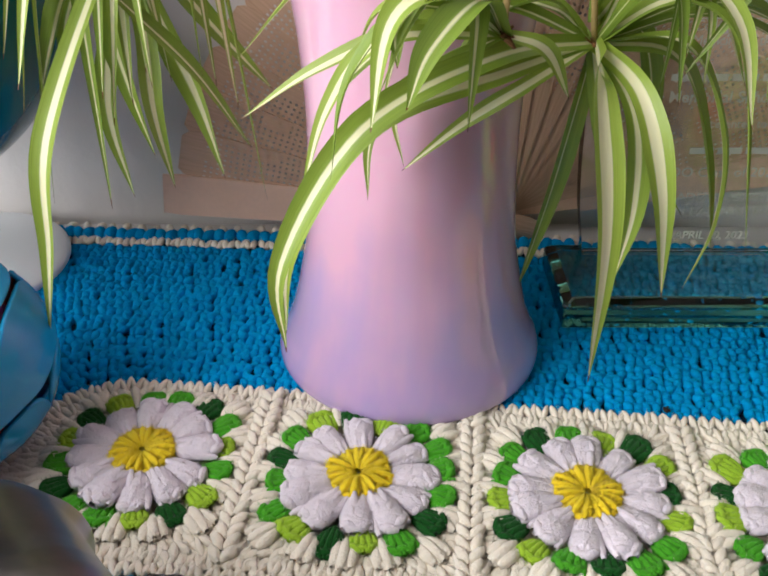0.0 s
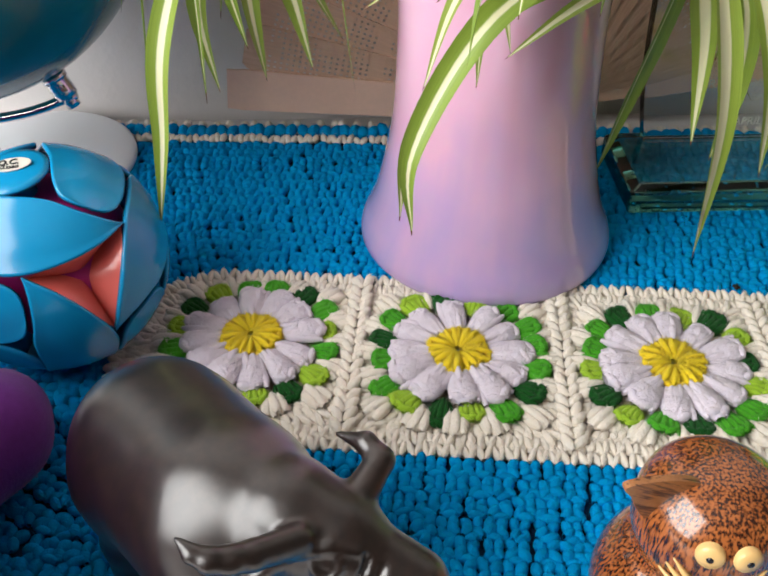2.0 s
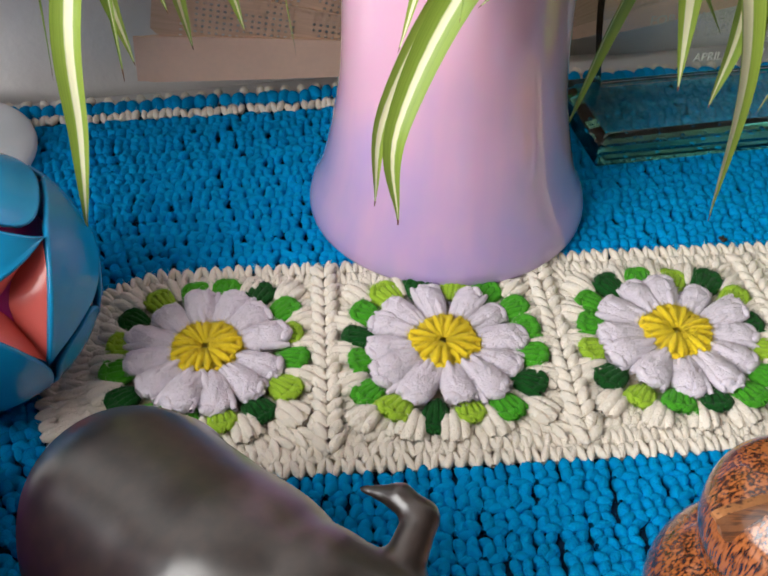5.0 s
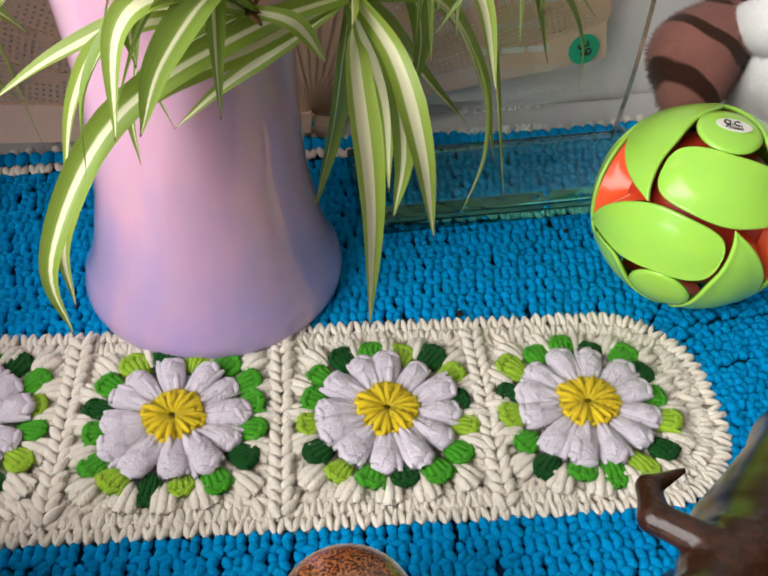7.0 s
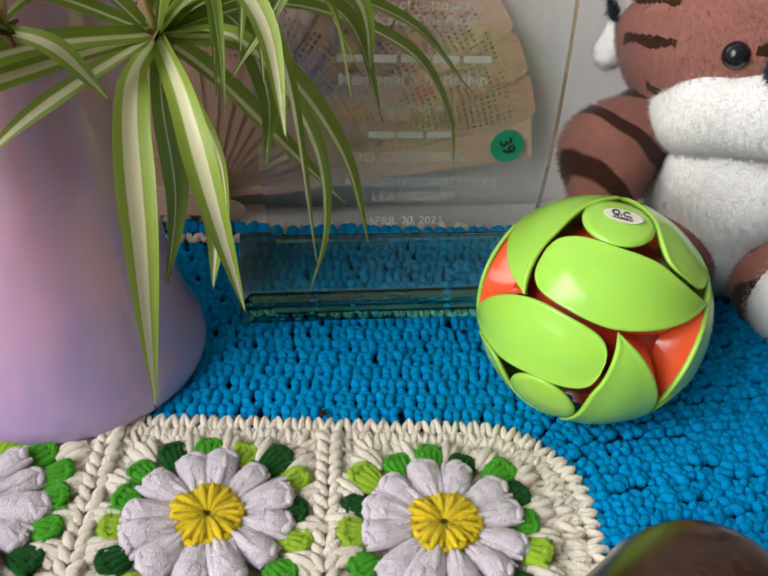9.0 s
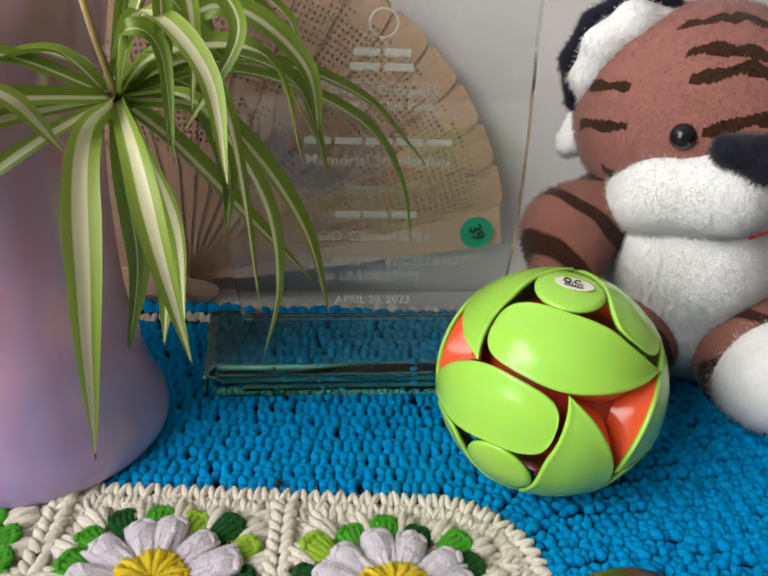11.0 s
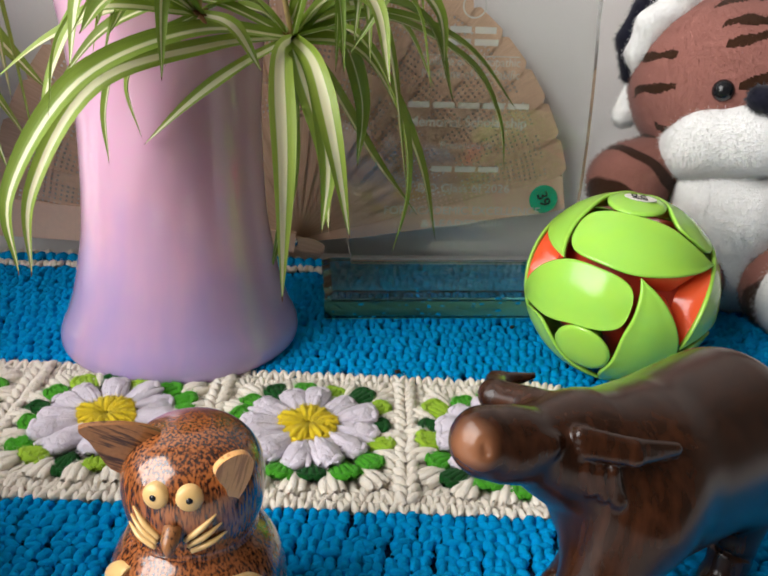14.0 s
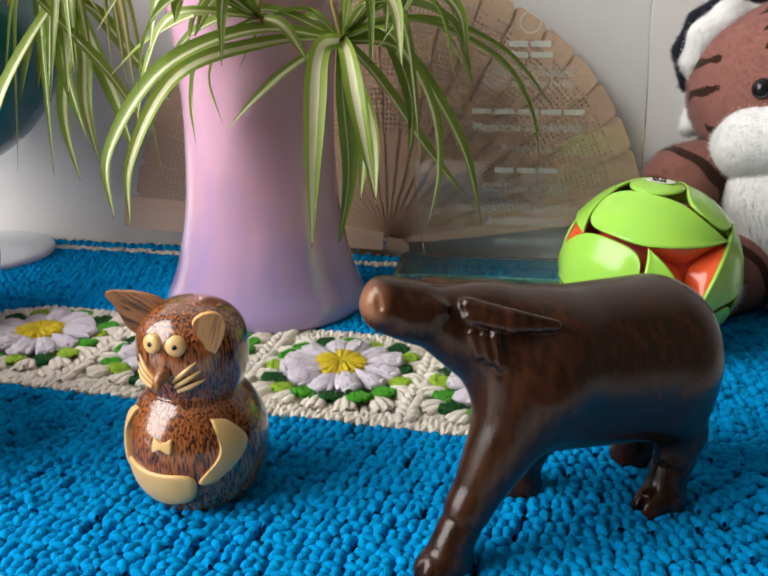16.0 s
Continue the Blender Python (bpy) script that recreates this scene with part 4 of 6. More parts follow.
# lines that carry names, and the emblem, as plain bars and rings
for z, w, hgt in ((0.1925, 0.034, 0.006), (0.1845, 0.038, 0.006), (0.1755, 0.067, 0.0006), (0.142, 0.088, 0.0058), (0.0965, 0.051, 0.0058)):
    n = max(1, round(w / 0.018)) if hgt > 0.001 else 1
    for k in range(n):
        part("etched_bar", box((w / n * 0.86 if n > 1 else w, 0.0003, hgt * 0.72 if hgt > 0.001 else hgt), (-0.02 * (z - 0.1) + (k + 0.5) * w / n - w / 2, 0.0105, z)), M_FROST, plate, smooth=False)
bm = lathe([(0.0072, 0), (0.0082, 0), (0.0082, 0.0003), (0.0072, 0.0003), (0.0072, 0)], 40)
bmesh.ops.transform(bm, matrix=pose(-0.002, 0.0107, 0.208, 90, 0, 0), verts=bm.verts)
part("etched_ring", bm, M_FROST, plate, smooth=False)

# ---- wooden folding fan ----
M_FAN = bpy.data.materials.new("pierced_sandalwood")
M_FAN.use_nodes = True
n, l = M_FAN.node_tree.nodes, M_FAN.node_tree.links
pb = n["Principled BSDF"]
pb.inputs["Roughness"].default_value = 0.6
tc = n.new("ShaderNodeTexCoord")
sep = n.new("ShaderNodeSeparateXYZ")
l.new(tc.outputs["UV"], sep.inputs[0])


def fmath(op, a, b=None, c=None, clamp=False):
    k = n.new("ShaderNodeMath")
    k.operation, k.use_clamp = op, clamp
    for i, v in enumerate((a, b, c)):
        if v is None:
            continue
        if isinstance(v, (int, float)):
            k.inputs[i].default_value = v
        else:
            l.new(v, k.inputs[i])
    return k.outputs[0]


# round holes in rows along the stick (u along in mm, v across in mm)
du = fmath("SUBTRACT", fmath("FRACT", fmath("DIVIDE", sep.outputs[0], 4.2)), 0.5)
dv = fmath("SUBTRACT", fmath("FRACT", fmath("DIVIDE", sep.outputs[1], 3.6)), 0.5)
dist = fmath("SQRT", fmath("ADD", fmath("MULTIPLY", du, du), fmath("MULTIPLY", dv, dv)))
hole = fmath("LESS_THAN", dist, 0.27)
patch = n.new("ShaderNodeTexNoise")
patch.inputs["Scale"].default_value = 0.055
l.new(tc.outputs["UV"], patch.inputs["Vector"])
band = fmath("MULTIPLY", fmath("GREATER_THAN", sep.outputs[0], 95), fmath("LESS_THAN", sep.outputs[0], 214))
where = fmath("MULTIPLY", band, fmath("GREATER_THAN", patch.outputs[0], 0.42))
mask = fmath("MULTIPLY", hole, where)
grain = n.new("ShaderNodeTexNoise")
grain.inputs["Scale"].default_value, grain.inputs["Detail"].default_value = 0.35, 5
mp = n.new("ShaderNodeMapping")
mp.inputs["Scale"].default_value = (0.12, 2.2, 1)
l.new(tc.outputs["UV"], mp.inputs[0])
l.new(mp.outputs[0], grain.inputs["Vector"])
ramp = n.new("ShaderNodeMix")
ramp.data_type = "RGBA"
ramp.inputs["A"].default_value, ramp.inputs["B"].default_value = (0.42, 0.26, 0.155, 1), (0.74, 0.51, 0.36, 1)
l.new(grain.outputs[0], ramp.inputs["Factor"])
l.new(ramp.outputs["Result"], pb.inputs["Base Color"])
l.new(fmath("SUBTRACT", 1.0, mask), pb.inputs["Alpha"])
M_PLAINWOOD = mat("plain_sandalwood", (0.74, 0.50, 0.36), 0.5, vary=0.15, scale=40)
M_STICKER = mat("green_paper", (0.01, 0.42, 0.22), 0.6, vary=0.05)


def fan_stick(R, w0, w1, thick, end=0.45, tail=0.026):
    """One stick along +x from the pivot, with a pointed shoulder at its end; UVs in millimetres."""
    bm = bmesh.new()
    uvl = bm.loops.layers.uv.new("UVMap")
    xs = [-tail, -tail * 0.9, -tail * 0.6, 0.0, 0.03, 0.07, 0.12, 0.17, R - 0.012, R - 0.004, R]
    ws = [w0 * 0.3, w0 * 0.65, w0 * 0.95, w0 * 0.8, w0, w0 + (w1 - w0) * 0.3, w0 + (w1 - w0) * 0.55, w0 + (w1 - w0) * 0.78, w1, w1 * max(0.9, end), w1 * end]
    top = [[bm.verts.new((x, s * w / 2, thick / 2)) for s in (-1, 1)] for x, w in zip(xs, ws)]
    bot = [[bm.verts.new((x, s * w / 2, -thick / 2)) for s in (-1, 1)] for x, w in zip(xs, ws)]
    for k in range(len(xs) - 1):
        bm.faces.new((top[k][0], top[k + 1][0], top[k + 1][1], top[k][1]))
        bm.faces.new((bot[k][1], bot[k + 1][1], bot[k + 1][0], bot[k][0]))
        for s in (0, 1):
            bm.faces.new((top[k][s], bot[k][s], bot[k + 1][s], top[k + 1][s]))
    bm.faces.new((top[0][1], bot[0][1], bot[0][0], top[0][0]))
    bm.faces.new((top[-1][0], bot[-1][0], bot[-1][1], top[-1][1]))
    for f in bm.faces:
        for lp in f.loops:
            lp[uvl].uv = (lp.vert.co.x * 1000, lp.vert.co.y * 1000 + 20)
    return bm


fan = empty("folding_fan", "open pierced sandalwood folding fan leaning on the wall", "fan", (0.086, 0.540, 0.019))
fan.rotation_euler = (radians(-3), 0, 0)
me = bpy.data.meshes.new("stick")
bm = fan_stick(0.230, 0.013, 0.034, 0.0010, 0.7)
bm.to_mesh(me)
bm.free()
me.materials.append(M_FAN)
N_STICK = 22
for k in range(N_STICK):
    a = 10 + (175 - 10) * k / (N_STICK - 1)
    if k in (0, N_STICK - 1):
        o = part("guard_stick", fan_stick(0.226 if k == 0 else 0.240, 0.019, 0.030, 0.0022, 0.95, 0.002), M_PLAINWOOD, fan, "plain solid guard stick", smooth=False)
    else:
        o = new("stick", me)
        o.parent = fan
    o.matrix_basis = pose(0, 0.010 - 0.0011 * k, 0) @ Matrix.Rotation(radians(-a), 4, "Y") @ Matrix.Rotation(radians(90), 4, "X")
stk = part("price_sticker", lathe([(0.0, 0.0), (0.0118, 0.0), (0.0118, 0.0002), (0.0, 0.0002)], 32), M_STICKER, fan, "round green paper sticker with a number", smooth=False)
stk.matrix_basis = pose(0.205, 0.0060, 0.034, 90, 0, 0) @ Matrix.Rotation(radians(2), 4, "Z")
writing("numeral", "39", 0.0125, pose(0, 0, 0.0004, 0, 0, -65), stk, M_INK, bold=0.0002)
bm = lathe([(0.0, -0.016), (0.004, -0.016), (0.004, 0.013), (0.0, 0.013)], 16)
pin = part("rivet", bm, M_CHROME, fan)
pin.matrix_basis = pose(0, 0, 0, 90, 0, 0)

# ---- spider plant ----
M_LEAF = bpy.data.materials.new("variegated_leaf")
M_LEAF.use_nodes = True
n, l = M_LEAF.node_tree.nodes, M_LEAF.node_tree.links
pb = n["Principled BSDF"]
pb.inputs["Roughness"].default_value = 0.38
pb.inputs["Subsurface Weight"].default_value = 0.12
pb.inputs["Subsurface Radius"].default_value = (0.002, 0.003, 0.001)
tc = n.new("ShaderNodeTexCoord")
sep = n.new("ShaderNodeSeparateXYZ")
l.new(tc.outputs["UV"], sep.inputs[0])
oi = n.new("ShaderNodeObjectInfo")
wob = n.new("ShaderNodeTexNoise")
wob.inputs["Scale"].default_value = 3.0
mp = n.new("ShaderNodeMapping")
mp.inputs["Scale"].default_value = (0.6, 9.0, 1)
l.new(tc.outputs["UV"], mp.inputs[0])
l.new(mp.outputs[0], wob.inputs["Vector"])
off = fmath("ABSOLUTE", fmath("ADD", fmath("SUBTRACT", sep.outputs[1], 0.5), fmath("MULTIPLY", fmath("SUBTRACT", wob.outputs[0], 0.5), 0.10)))
half = fmath("ADD", 0.05, fmath("MULTIPLY", oi.outputs["Random"], 0.19))
edge = fmath("DIVIDE", fmath("SUBTRACT", half, off), 0.05, None, True)
tip = fmath("GREATER_THAN", sep.outputs[0], 0.985)
gmix = n.new("ShaderNodeMix")
gmix.data_type = "RGBA"
gmix.inputs["A"].default_value, gmix.inputs["B"].default_value = (0.10, 0.19, 0.02, 1), (0.40, 0.52, 0.08, 1)
l.new(fmath("ADD", fmath("MULTIPLY", wob.outputs[0], 0.6), fmath("MULTIPLY", oi.outputs["Random"], 0.4)), gmix.inputs["Factor"])
wmix = n.new("ShaderNodeMix")
wmix.data_type = "RGBA"
wmix.inputs["B"].default_value = (0.80, 0.78, 0.50, 1)
l.new(gmix.outputs["Result"], wmix.inputs["A"])
l.new(edge, wmix.inputs["Factor"])
bmix = n.new("ShaderNodeMix")
bmix.data_type = "RGBA"
bmix.inputs["B"].default_value = (0.16, 0.06, 0.02, 1)
l.new(wmix.outputs["Result"], bmix.inputs["A"])
l.new(tip, bmix.inputs["Factor"])
l.new(bmix.outputs["Result"], pb.inputs["Base Color"])
tr = n.new("ShaderNodeBsdfTranslucent")
l.new(bmix.outputs["Result"], tr.inputs[0])
ms = n.new("ShaderNodeMixShader")
ms.inputs[0].default_value = 0.28
l.new(pb.outputs[0], ms.inputs[1])
l.new(tr.outputs[0], ms.inputs[2])
l.new(ms.outputs[0], n["Material Output"].inputs[0])
wv = n.new("ShaderNodeBump")
wv.inputs["Strength"].default_value, wv.inputs["Distance"].default_value = 0.3, 0.0005
l.new(wob.outputs[0], wv.inputs["Height"])
l.new(wv.outputs[0], pb.inputs["Normal"])
M_STEM = mat("dry_stem", (0.42, 0.30, 0.12), 0.7, vary=0.3, scale=150)
M_ROOT = mat("brown_root_tips", (0.16, 0.07, 0.02), 0.8, vary=0.3, scale=200)

LR = random.Random(11)


def leaf(plant, pts, width, face=(0.1, -0.8, 0.6)):
    """A strap leaf through the points, channelled along its midrib, tapering to a fine tip; face: the way its upper side turns."""
    mid = [Vector(q) for q in pts]
    for q in mid[1:-1]:
        q += Vector((LR.gauss(0, 0.0022), LR.gauss(0, 0.0022), LR.gauss(0, 0.0018)))
    mid[-1] = mid[-1] + Vector((LR.gauss(0, 0.003), 0, 0))
    path = [Vector(q) for q in smooth_profile([tuple(q) for q in mid], 8)]
    bm = bmesh.new()
    uvl = bm.loops.layers.uv.new("UVMap")
    rows = []
    m = len(path)
    fv = Vector(face) + Vector((LR.gauss(0, 0.25), LR.gauss(0, 0.15), LR.gauss(0, 0.2)))
    twist = LR.gauss(0, 0.35)
    for i, q in enumerate(path):
        t = i / (m - 1)
        d = (path[min(m - 1, i + 1)] - path[max(0, i - 1)]).normalized()
        s = d.cross(fv).normalized()
        u = s.cross(d)
        a = twist * t
        s, u = math.cos(a) * s + math.sin(a) * u, math.cos(a) * u - math.sin(a) * s
        w = width * max(0.04, (0.55 + 0.9 * t) if t < 0.5 else math.sin(math.pi * min(1, (1.0 - t))) ** 0.8) if t < 0.5 else width * max(0.03, (1 - ((t - 0.5) / 0.5) ** 1.6))
        row = []
        for k in range(5):
            v = k / 4 - 0.5
            row.append((bm.verts.new(q + s * (v * w) + u * (0.9 * w * v * v)), (t, v + 0.5)))
        rows.append(row)
    for a, b in zip(rows, rows[1:]):
        for k in range(4):
            c = (a[k], a[k + 1], b[k + 1], b[k])
            f = bm.faces.new([z[0] for z in c])
            for lp, z in zip(f.loops, c):
                lp[uvl].uv = z[1]
    me = bpy.data.meshes.new("leaf")
    bm.to_mesh(me)
    bm.free()
    return part_mesh("leaf", me, M_LEAF, plant)


def fill_leaves(plant, crown, n, spread, seed, reach=(0.05, 0.10), lift=0.02, fall=0.05):
    """More arching leaves round a crown."""
    r = random.Random(seed)
    c = Vector(crown)
    for k in range(n):
        a = radians(spread[0] + (spread[1] - spread[0]) * (k + r.random()) / n)
        L = r.uniform(*reach)
        d = Vector((math.cos(a), math.sin(a), 0))
        up, dn = lift * r.uniform(0.6, 1.6), fall * r.uniform(0.5, 1.5)
        leaf(plant, [c, c + d * L * 0.35 + Vector((0, 0, up)), c + d * L * 0.75 + Vector((0, 0, up * 0.5)), c + d * L + Vector((0, 0, up - dn))], r.uniform(0.0075, 0.0125), (d.x * 0.3, d.y * 0.3, 1))


def crown_roots(plant, c):
    for k in range(7):
        a = 2 * math.pi * k / 7
        part("root", tube([c, (c[0] + 0.006 * math.cos(a), c[1] + 0.006 * math.sin(a), c[2] + LR.uniform(-0.006, 0.004))], [0.0018, 0.0006], 6, 3), M_ROOT, plant)


C2, C1, CL = (0.087, 0.348, 0.200), (0.044, 0.311, 0.214), (-0.122, 0.415, 0.225)
p1 = empty("spider_plantlet", "hanging spider plant offshoot with striped cream and green leaves", "plant", group="spider plantlets")
leaf(p1, [C2, (0.084, 0.305, 0.193), (0.084, 0.278, 0.150), (0.081, 0.266, 0.087)], 0.0135, (0.0, -1, 0.2))
leaf(p1, [C2, (0.097, 0.306, 0.190), (0.107, 0.293, 0.155), (0.117, 0.295, 0.109)], 0.0115, (0.2, -1, 0.2))
leaf(p1, [C2, (0.100, 0.318, 0.180), (0.104, 0.315, 0.140), (0.108, 0.318, 0.104)], 0.0110, (0.2, -1, 0.3))
leaf(p1, [C2, (0.085, 0.360, 0.165), (0.076, 0.385, 0.105), (0.077, 0.391, 0.050)], 0.0125, (0.4, -1, 0.3))
leaf(p1, [C2, (0.118, 0.330, 0.204), (0.145, 0.332, 0.165), (0.148, 0.338, 0.120), (0.145, 0.341, 0.082)], 0.0105, (0.6, -0.6, 0.6))
leaf(p1, [C2, (0.125, 0.355, 0.190), (0.160, 0.385, 0.130), (0.176, 0.396, 0.071)], 0.0120, (0.5, -0.7, 0.5))
leaf(p1, [C2, (0.108, 0.370, 0.175), (0.135, 0.405, 0.120), (0.166, 0.425, 0.078)], 0.0125, (0.5, -0.8, 0.5))
leaf(p1, [C2, (0.130, 0.352, 0.212), (0.180, 0.370, 0.185), (0.205, 0.381, 0.150), (0.210, 0.385, 0.120)], 0.0080, (0.5, -0.4, 0.8))
leaf(p1, [C2, (0.135, 0.365, 0.210), (0.185, 0.388, 0.190), (0.225, 0.400, 0.155)], 0.0075, (0.4, -0.3, 0.9))
leaf(p1, [C2, (0.110, 0.325, 0.222), (0.142, 0.330, 0.222), (0.158, 0.338, 0.176)], 0.0100, (0.6, -0.5, 0.7))
leaf(p1, [C2, (0.094, 0.320, 0.232), (0.108, 0.312, 0.225), (0.112, 0.308, 0.188)], 0.0075, (0.2, -0.8, 0.6))
leaf(p1, [C2, (0.100, 0.335, 0.230), (0.120, 0.325, 0.228), (0.128, 0.322, 0.190)], 0.0060, (0.4, -0.7, 0.6))
# pale leaves that drop in front of the crown from the mouth of the vase
leaf(p1, [(0.092, 0.345, 0.262), (0.106, 0.322, 0.262), (0.109, 0.320, 0.228), (0.110, 0.322, 0.187)], 0.0075, (0.2, -1, 0.2))
leaf(p1, [(0.096, 0.345, 0.262), (0.114, 0.325, 0.258), (0.119, 0.324, 0.230), (0.117, 0.325, 0.201)], 0.0070, (0.2, -1, 0.2))
leaf(p1, [(0.100, 0.345, 0.262), (0.124, 0.320, 0.258), (0.128, 0.318, 0.232), (0.115, 0.316, 0.196)], 0.0075, (0.2, -1, 0.2))
leaf(p1, [C2, (0.130, 0.338, 0.236), (0.155, 0.338, 0.222), (0.164, 0.336, 0.184)], 0.0095, (0.5, -0.7, 0.5))
leaf(p1, [C2, (0.095, 0.352, 0.180), (0.104, 0.355, 0.140), (0.108, 0.352, 0.092)], 0.0130, (0.2, -1, 0.2))
leaf(p1, [C2, (0.130, 0.390, 0.245), (0.185, 0.402, 0.255), (0.200, 0.405, 0.228)], 0.0085, (0.4, -0.6, 0.7))
leaf(p1, [C2, (0.112, 0.372, 0.200), (0.124, 0.385, 0.160), (0.122, 0.390, 0.120)], 0.0110, (0.3, -0.8, 0.4))
leaf(p1, [C2, (0.040, 0.338, 0.216), (0.000, 0.330, 0.205), (-0.025, 0.325, 0.178)], 0.0090, (-0.3, -0.6, 0.7))
# the long leaves that sweep left across the vase
leaf(p1, [C2, (0.045, 0.318, 0.200), (0.000, 0.305, 0.180), (-0.036, 0.299, 0.130), (-0.046, 0.299, 0.086)], 0.0105, (-0.4, -0.8, 0.6))
leaf(p1, [C2, (0.040, 0.310, 0.206), (-0.008, 0.290, 0.186), (-0.038, 0.276, 0.140), (-0.044, 0.270, 0.099)], 0.0125, (-0.4, -0.8, 0.6))
leaf(p1, [C2, (0.060, 0.340, 0.186), (0.034, 0.345, 0.168), (0.011, 0.348, 0.142)], 0.0075, (-0.4, -0.8, 0.5))
fill_leaves(p1, (0.087, 0.350, 0.208), 6, (-60, 95), 3, (0.05, 0.105), 0.03, 0.045)
fill_leaves(p1, (0.088, 0.350, 0.202), 4, (-50, 70), 14, (0.05, 0.10), 0.014, 0.060)
fill_leaves(p1, (0.084, 0.346, 0.202), 2, (150, 215), 31, (0.05, 0.09), 0.010, 0.05)
crown_roots(p1, C2)
part("runner", tube([C2, (0.080, 0.340, 0.235), (0.070, 0.352, 0.275), (0.055, 0.365, 0.305), (0.030, 0.385, 0.300), (0.016, 0.402, 0.270)], 0.0014, 8), M_STEM, p1, "thin straw-coloured runner")

p2 = empty("spider_plantlet", "small hanging spider plant offshoot with striped leaves", "plant", group="spider plantlets")
leaf(p2, [C1, (0.060, 0.308, 0.206), (0.070, 0.318, 0.187)], 0.0075, (0.4, -0.8, 0.5))
leaf(p2, [C1, (0.034, 0.296, 0.232), (0.030, 0.284, 0.222), (0.032, 0.282, 0.188)], 0.0085, (-0.2, -1, 0.3))
leaf(p2, [C1, (0.020, 0.315, 0.200), (0.006, 0.330, 0.175), (0.002, 0.340, 0.148)], 0.0075, (-0.4, -0.8, 0.5))
leaf(p2, [C1, (0.012, 0.312, 0.196), (-0.006, 0.325, 0.165), (-0.008, 0.331, 0.136)], 0.0070, (-0.4, -0.8, 0.5))
leaf(p2, [C1, (0.010, 0.305, 0.212), (-0.025, 0.312, 0.200), (-0.060, 0.320, 0.178)], 0.0080, (-0.4, -0.7, 0.7))
leaf(p2, [C1, (0.000, 0.300, 0.215), (-0.024, 0.300, 0.190), (-0.032, 0.302, 0.150)], 0.0080, (-0.4, -0.8, 0.6))
leaf(p2, [C1, (0.010, 0.290, 0.225), (-0.012, 0.280, 0.210), (-0.022, 0.276, 0.172)], 0.0085, (-0.3, -0.8, 0.6))
leaf(p2, [C1, (0.008, 0.300, 0.236), (-0.024, 0.300, 0.238), (-0.050, 0.305, 0.205)], 0.0095, (-0.3, -0.6, 0.8))
leaf(p2, [C1, (0.018, 0.285, 0.238), (0.000, 0.270, 0.228), (-0.004, 0.262, 0.196)], 0.0105, (-0.3, -0.8, 0.6))
fill_leaves(p2, C1, 8, (100, 260), 8, (0.04, 0.085), 0.018, 0.03)
crown_roots(p2, C1)
part("runner", tube([C1, (0.046, 0.325, 0.250), (0.044, 0.345, 0.290), (0.036, 0.370, 0.307), (0.022, 0.395, 0.295), (0.015, 0.405, 0.265)], 0.0014, 8), M_STEM, p2, "thin straw-coloured runner")

p3 = empty("spider_plantlet", "hanging spider plant offshoot in front of the globe", "plant", group="spider plantlets")
leaf(p3, [CL, (-0.128, 0.380, 0.215), (-0.147, 0.345, 0.160), (-0.155, 0.335, 0.110), (-0.158, 0.330, 0.062)], 0.0123, (-0.2, -1, 0.3))
leaf(p3, [CL, (-0.140, 0.418, 0.190), (-0.146, 0.425, 0.140), (-0.143, 0.426, 0.089)], 0.0130, (-0.1, -1, 0.3))
leaf(p3, [CL, (-0.118, 0.405, 0.190), (-0.113, 0.400, 0.150), (-0.110, 0.400, 0.108)], 0.0111, (0.1, -1, 0.3))
leaf(p3, [CL, (-0.108, 0.408, 0.195), (-0.094, 0.410, 0.155), (-0.086, 0.412, 0.108)], 0.0143, (0.2, -1, 0.3))
leaf(p3, [CL, (-0.104, 0.412, 0.215), (-0.076, 0.415, 0.185), (-0.062, 0.418, 0.155)], 0.0117, (0.3, -0.8, 0.6))
leaf(p3, [CL, (-0.128, 0.404, 0.196), (-0.126, 0.402, 0.165), (-0.122, 0.402, 0.125)], 0.0111, (0, -1, 0.3))
leaf(p3, [CL, (-0.148, 0.412, 0.210), (-0.166, 0.415, 0.180), (-0.176, 0.418, 0.150)], 0.0156, (-0.3, -0.8, 0.5))
leaf(p3, [CL, (-0.140, 0.420, 0.215), (-0.158, 0.428, 0.185), (-0.165, 0.430, 0.160)], 0.0130, (-0.3, -0.8, 0.5))
leaf(p3, [(-0.130, 0.375, 0.226), (-0.110, 0.385, 0.200), (-0.092, 0.395, 0.172), (-0.070, 0.405, 0.128)], 0.0091, (0.3, -0.8, 0.6))
leaf(p3, [CL, (-0.150, 0.400, 0.235), (-0.185, 0.395, 0.225), (-0.205, 0.395, 0.205)], 0.0111, (-0.3, -0.6, 0.8))
fill_leaves(p3, CL, 13, (150, 360), 21, (0.04, 0.085), 0.02, 0.06)
fill_leaves(p3, CL, 7, (190, 350), 5, (0.03, 0.06), 0.005, 0.09)
part("runner", tube([CL, (-0.105, 0.412, 0.265), (-0.075, 0.410, 0.300), (-0.035, 0.408, 0.312), (-0.002, 0.407, 0.300), (0.012, 0.407, 0.268)], 0.0014, 8), M_STEM, p3, "thin straw-coloured runner")

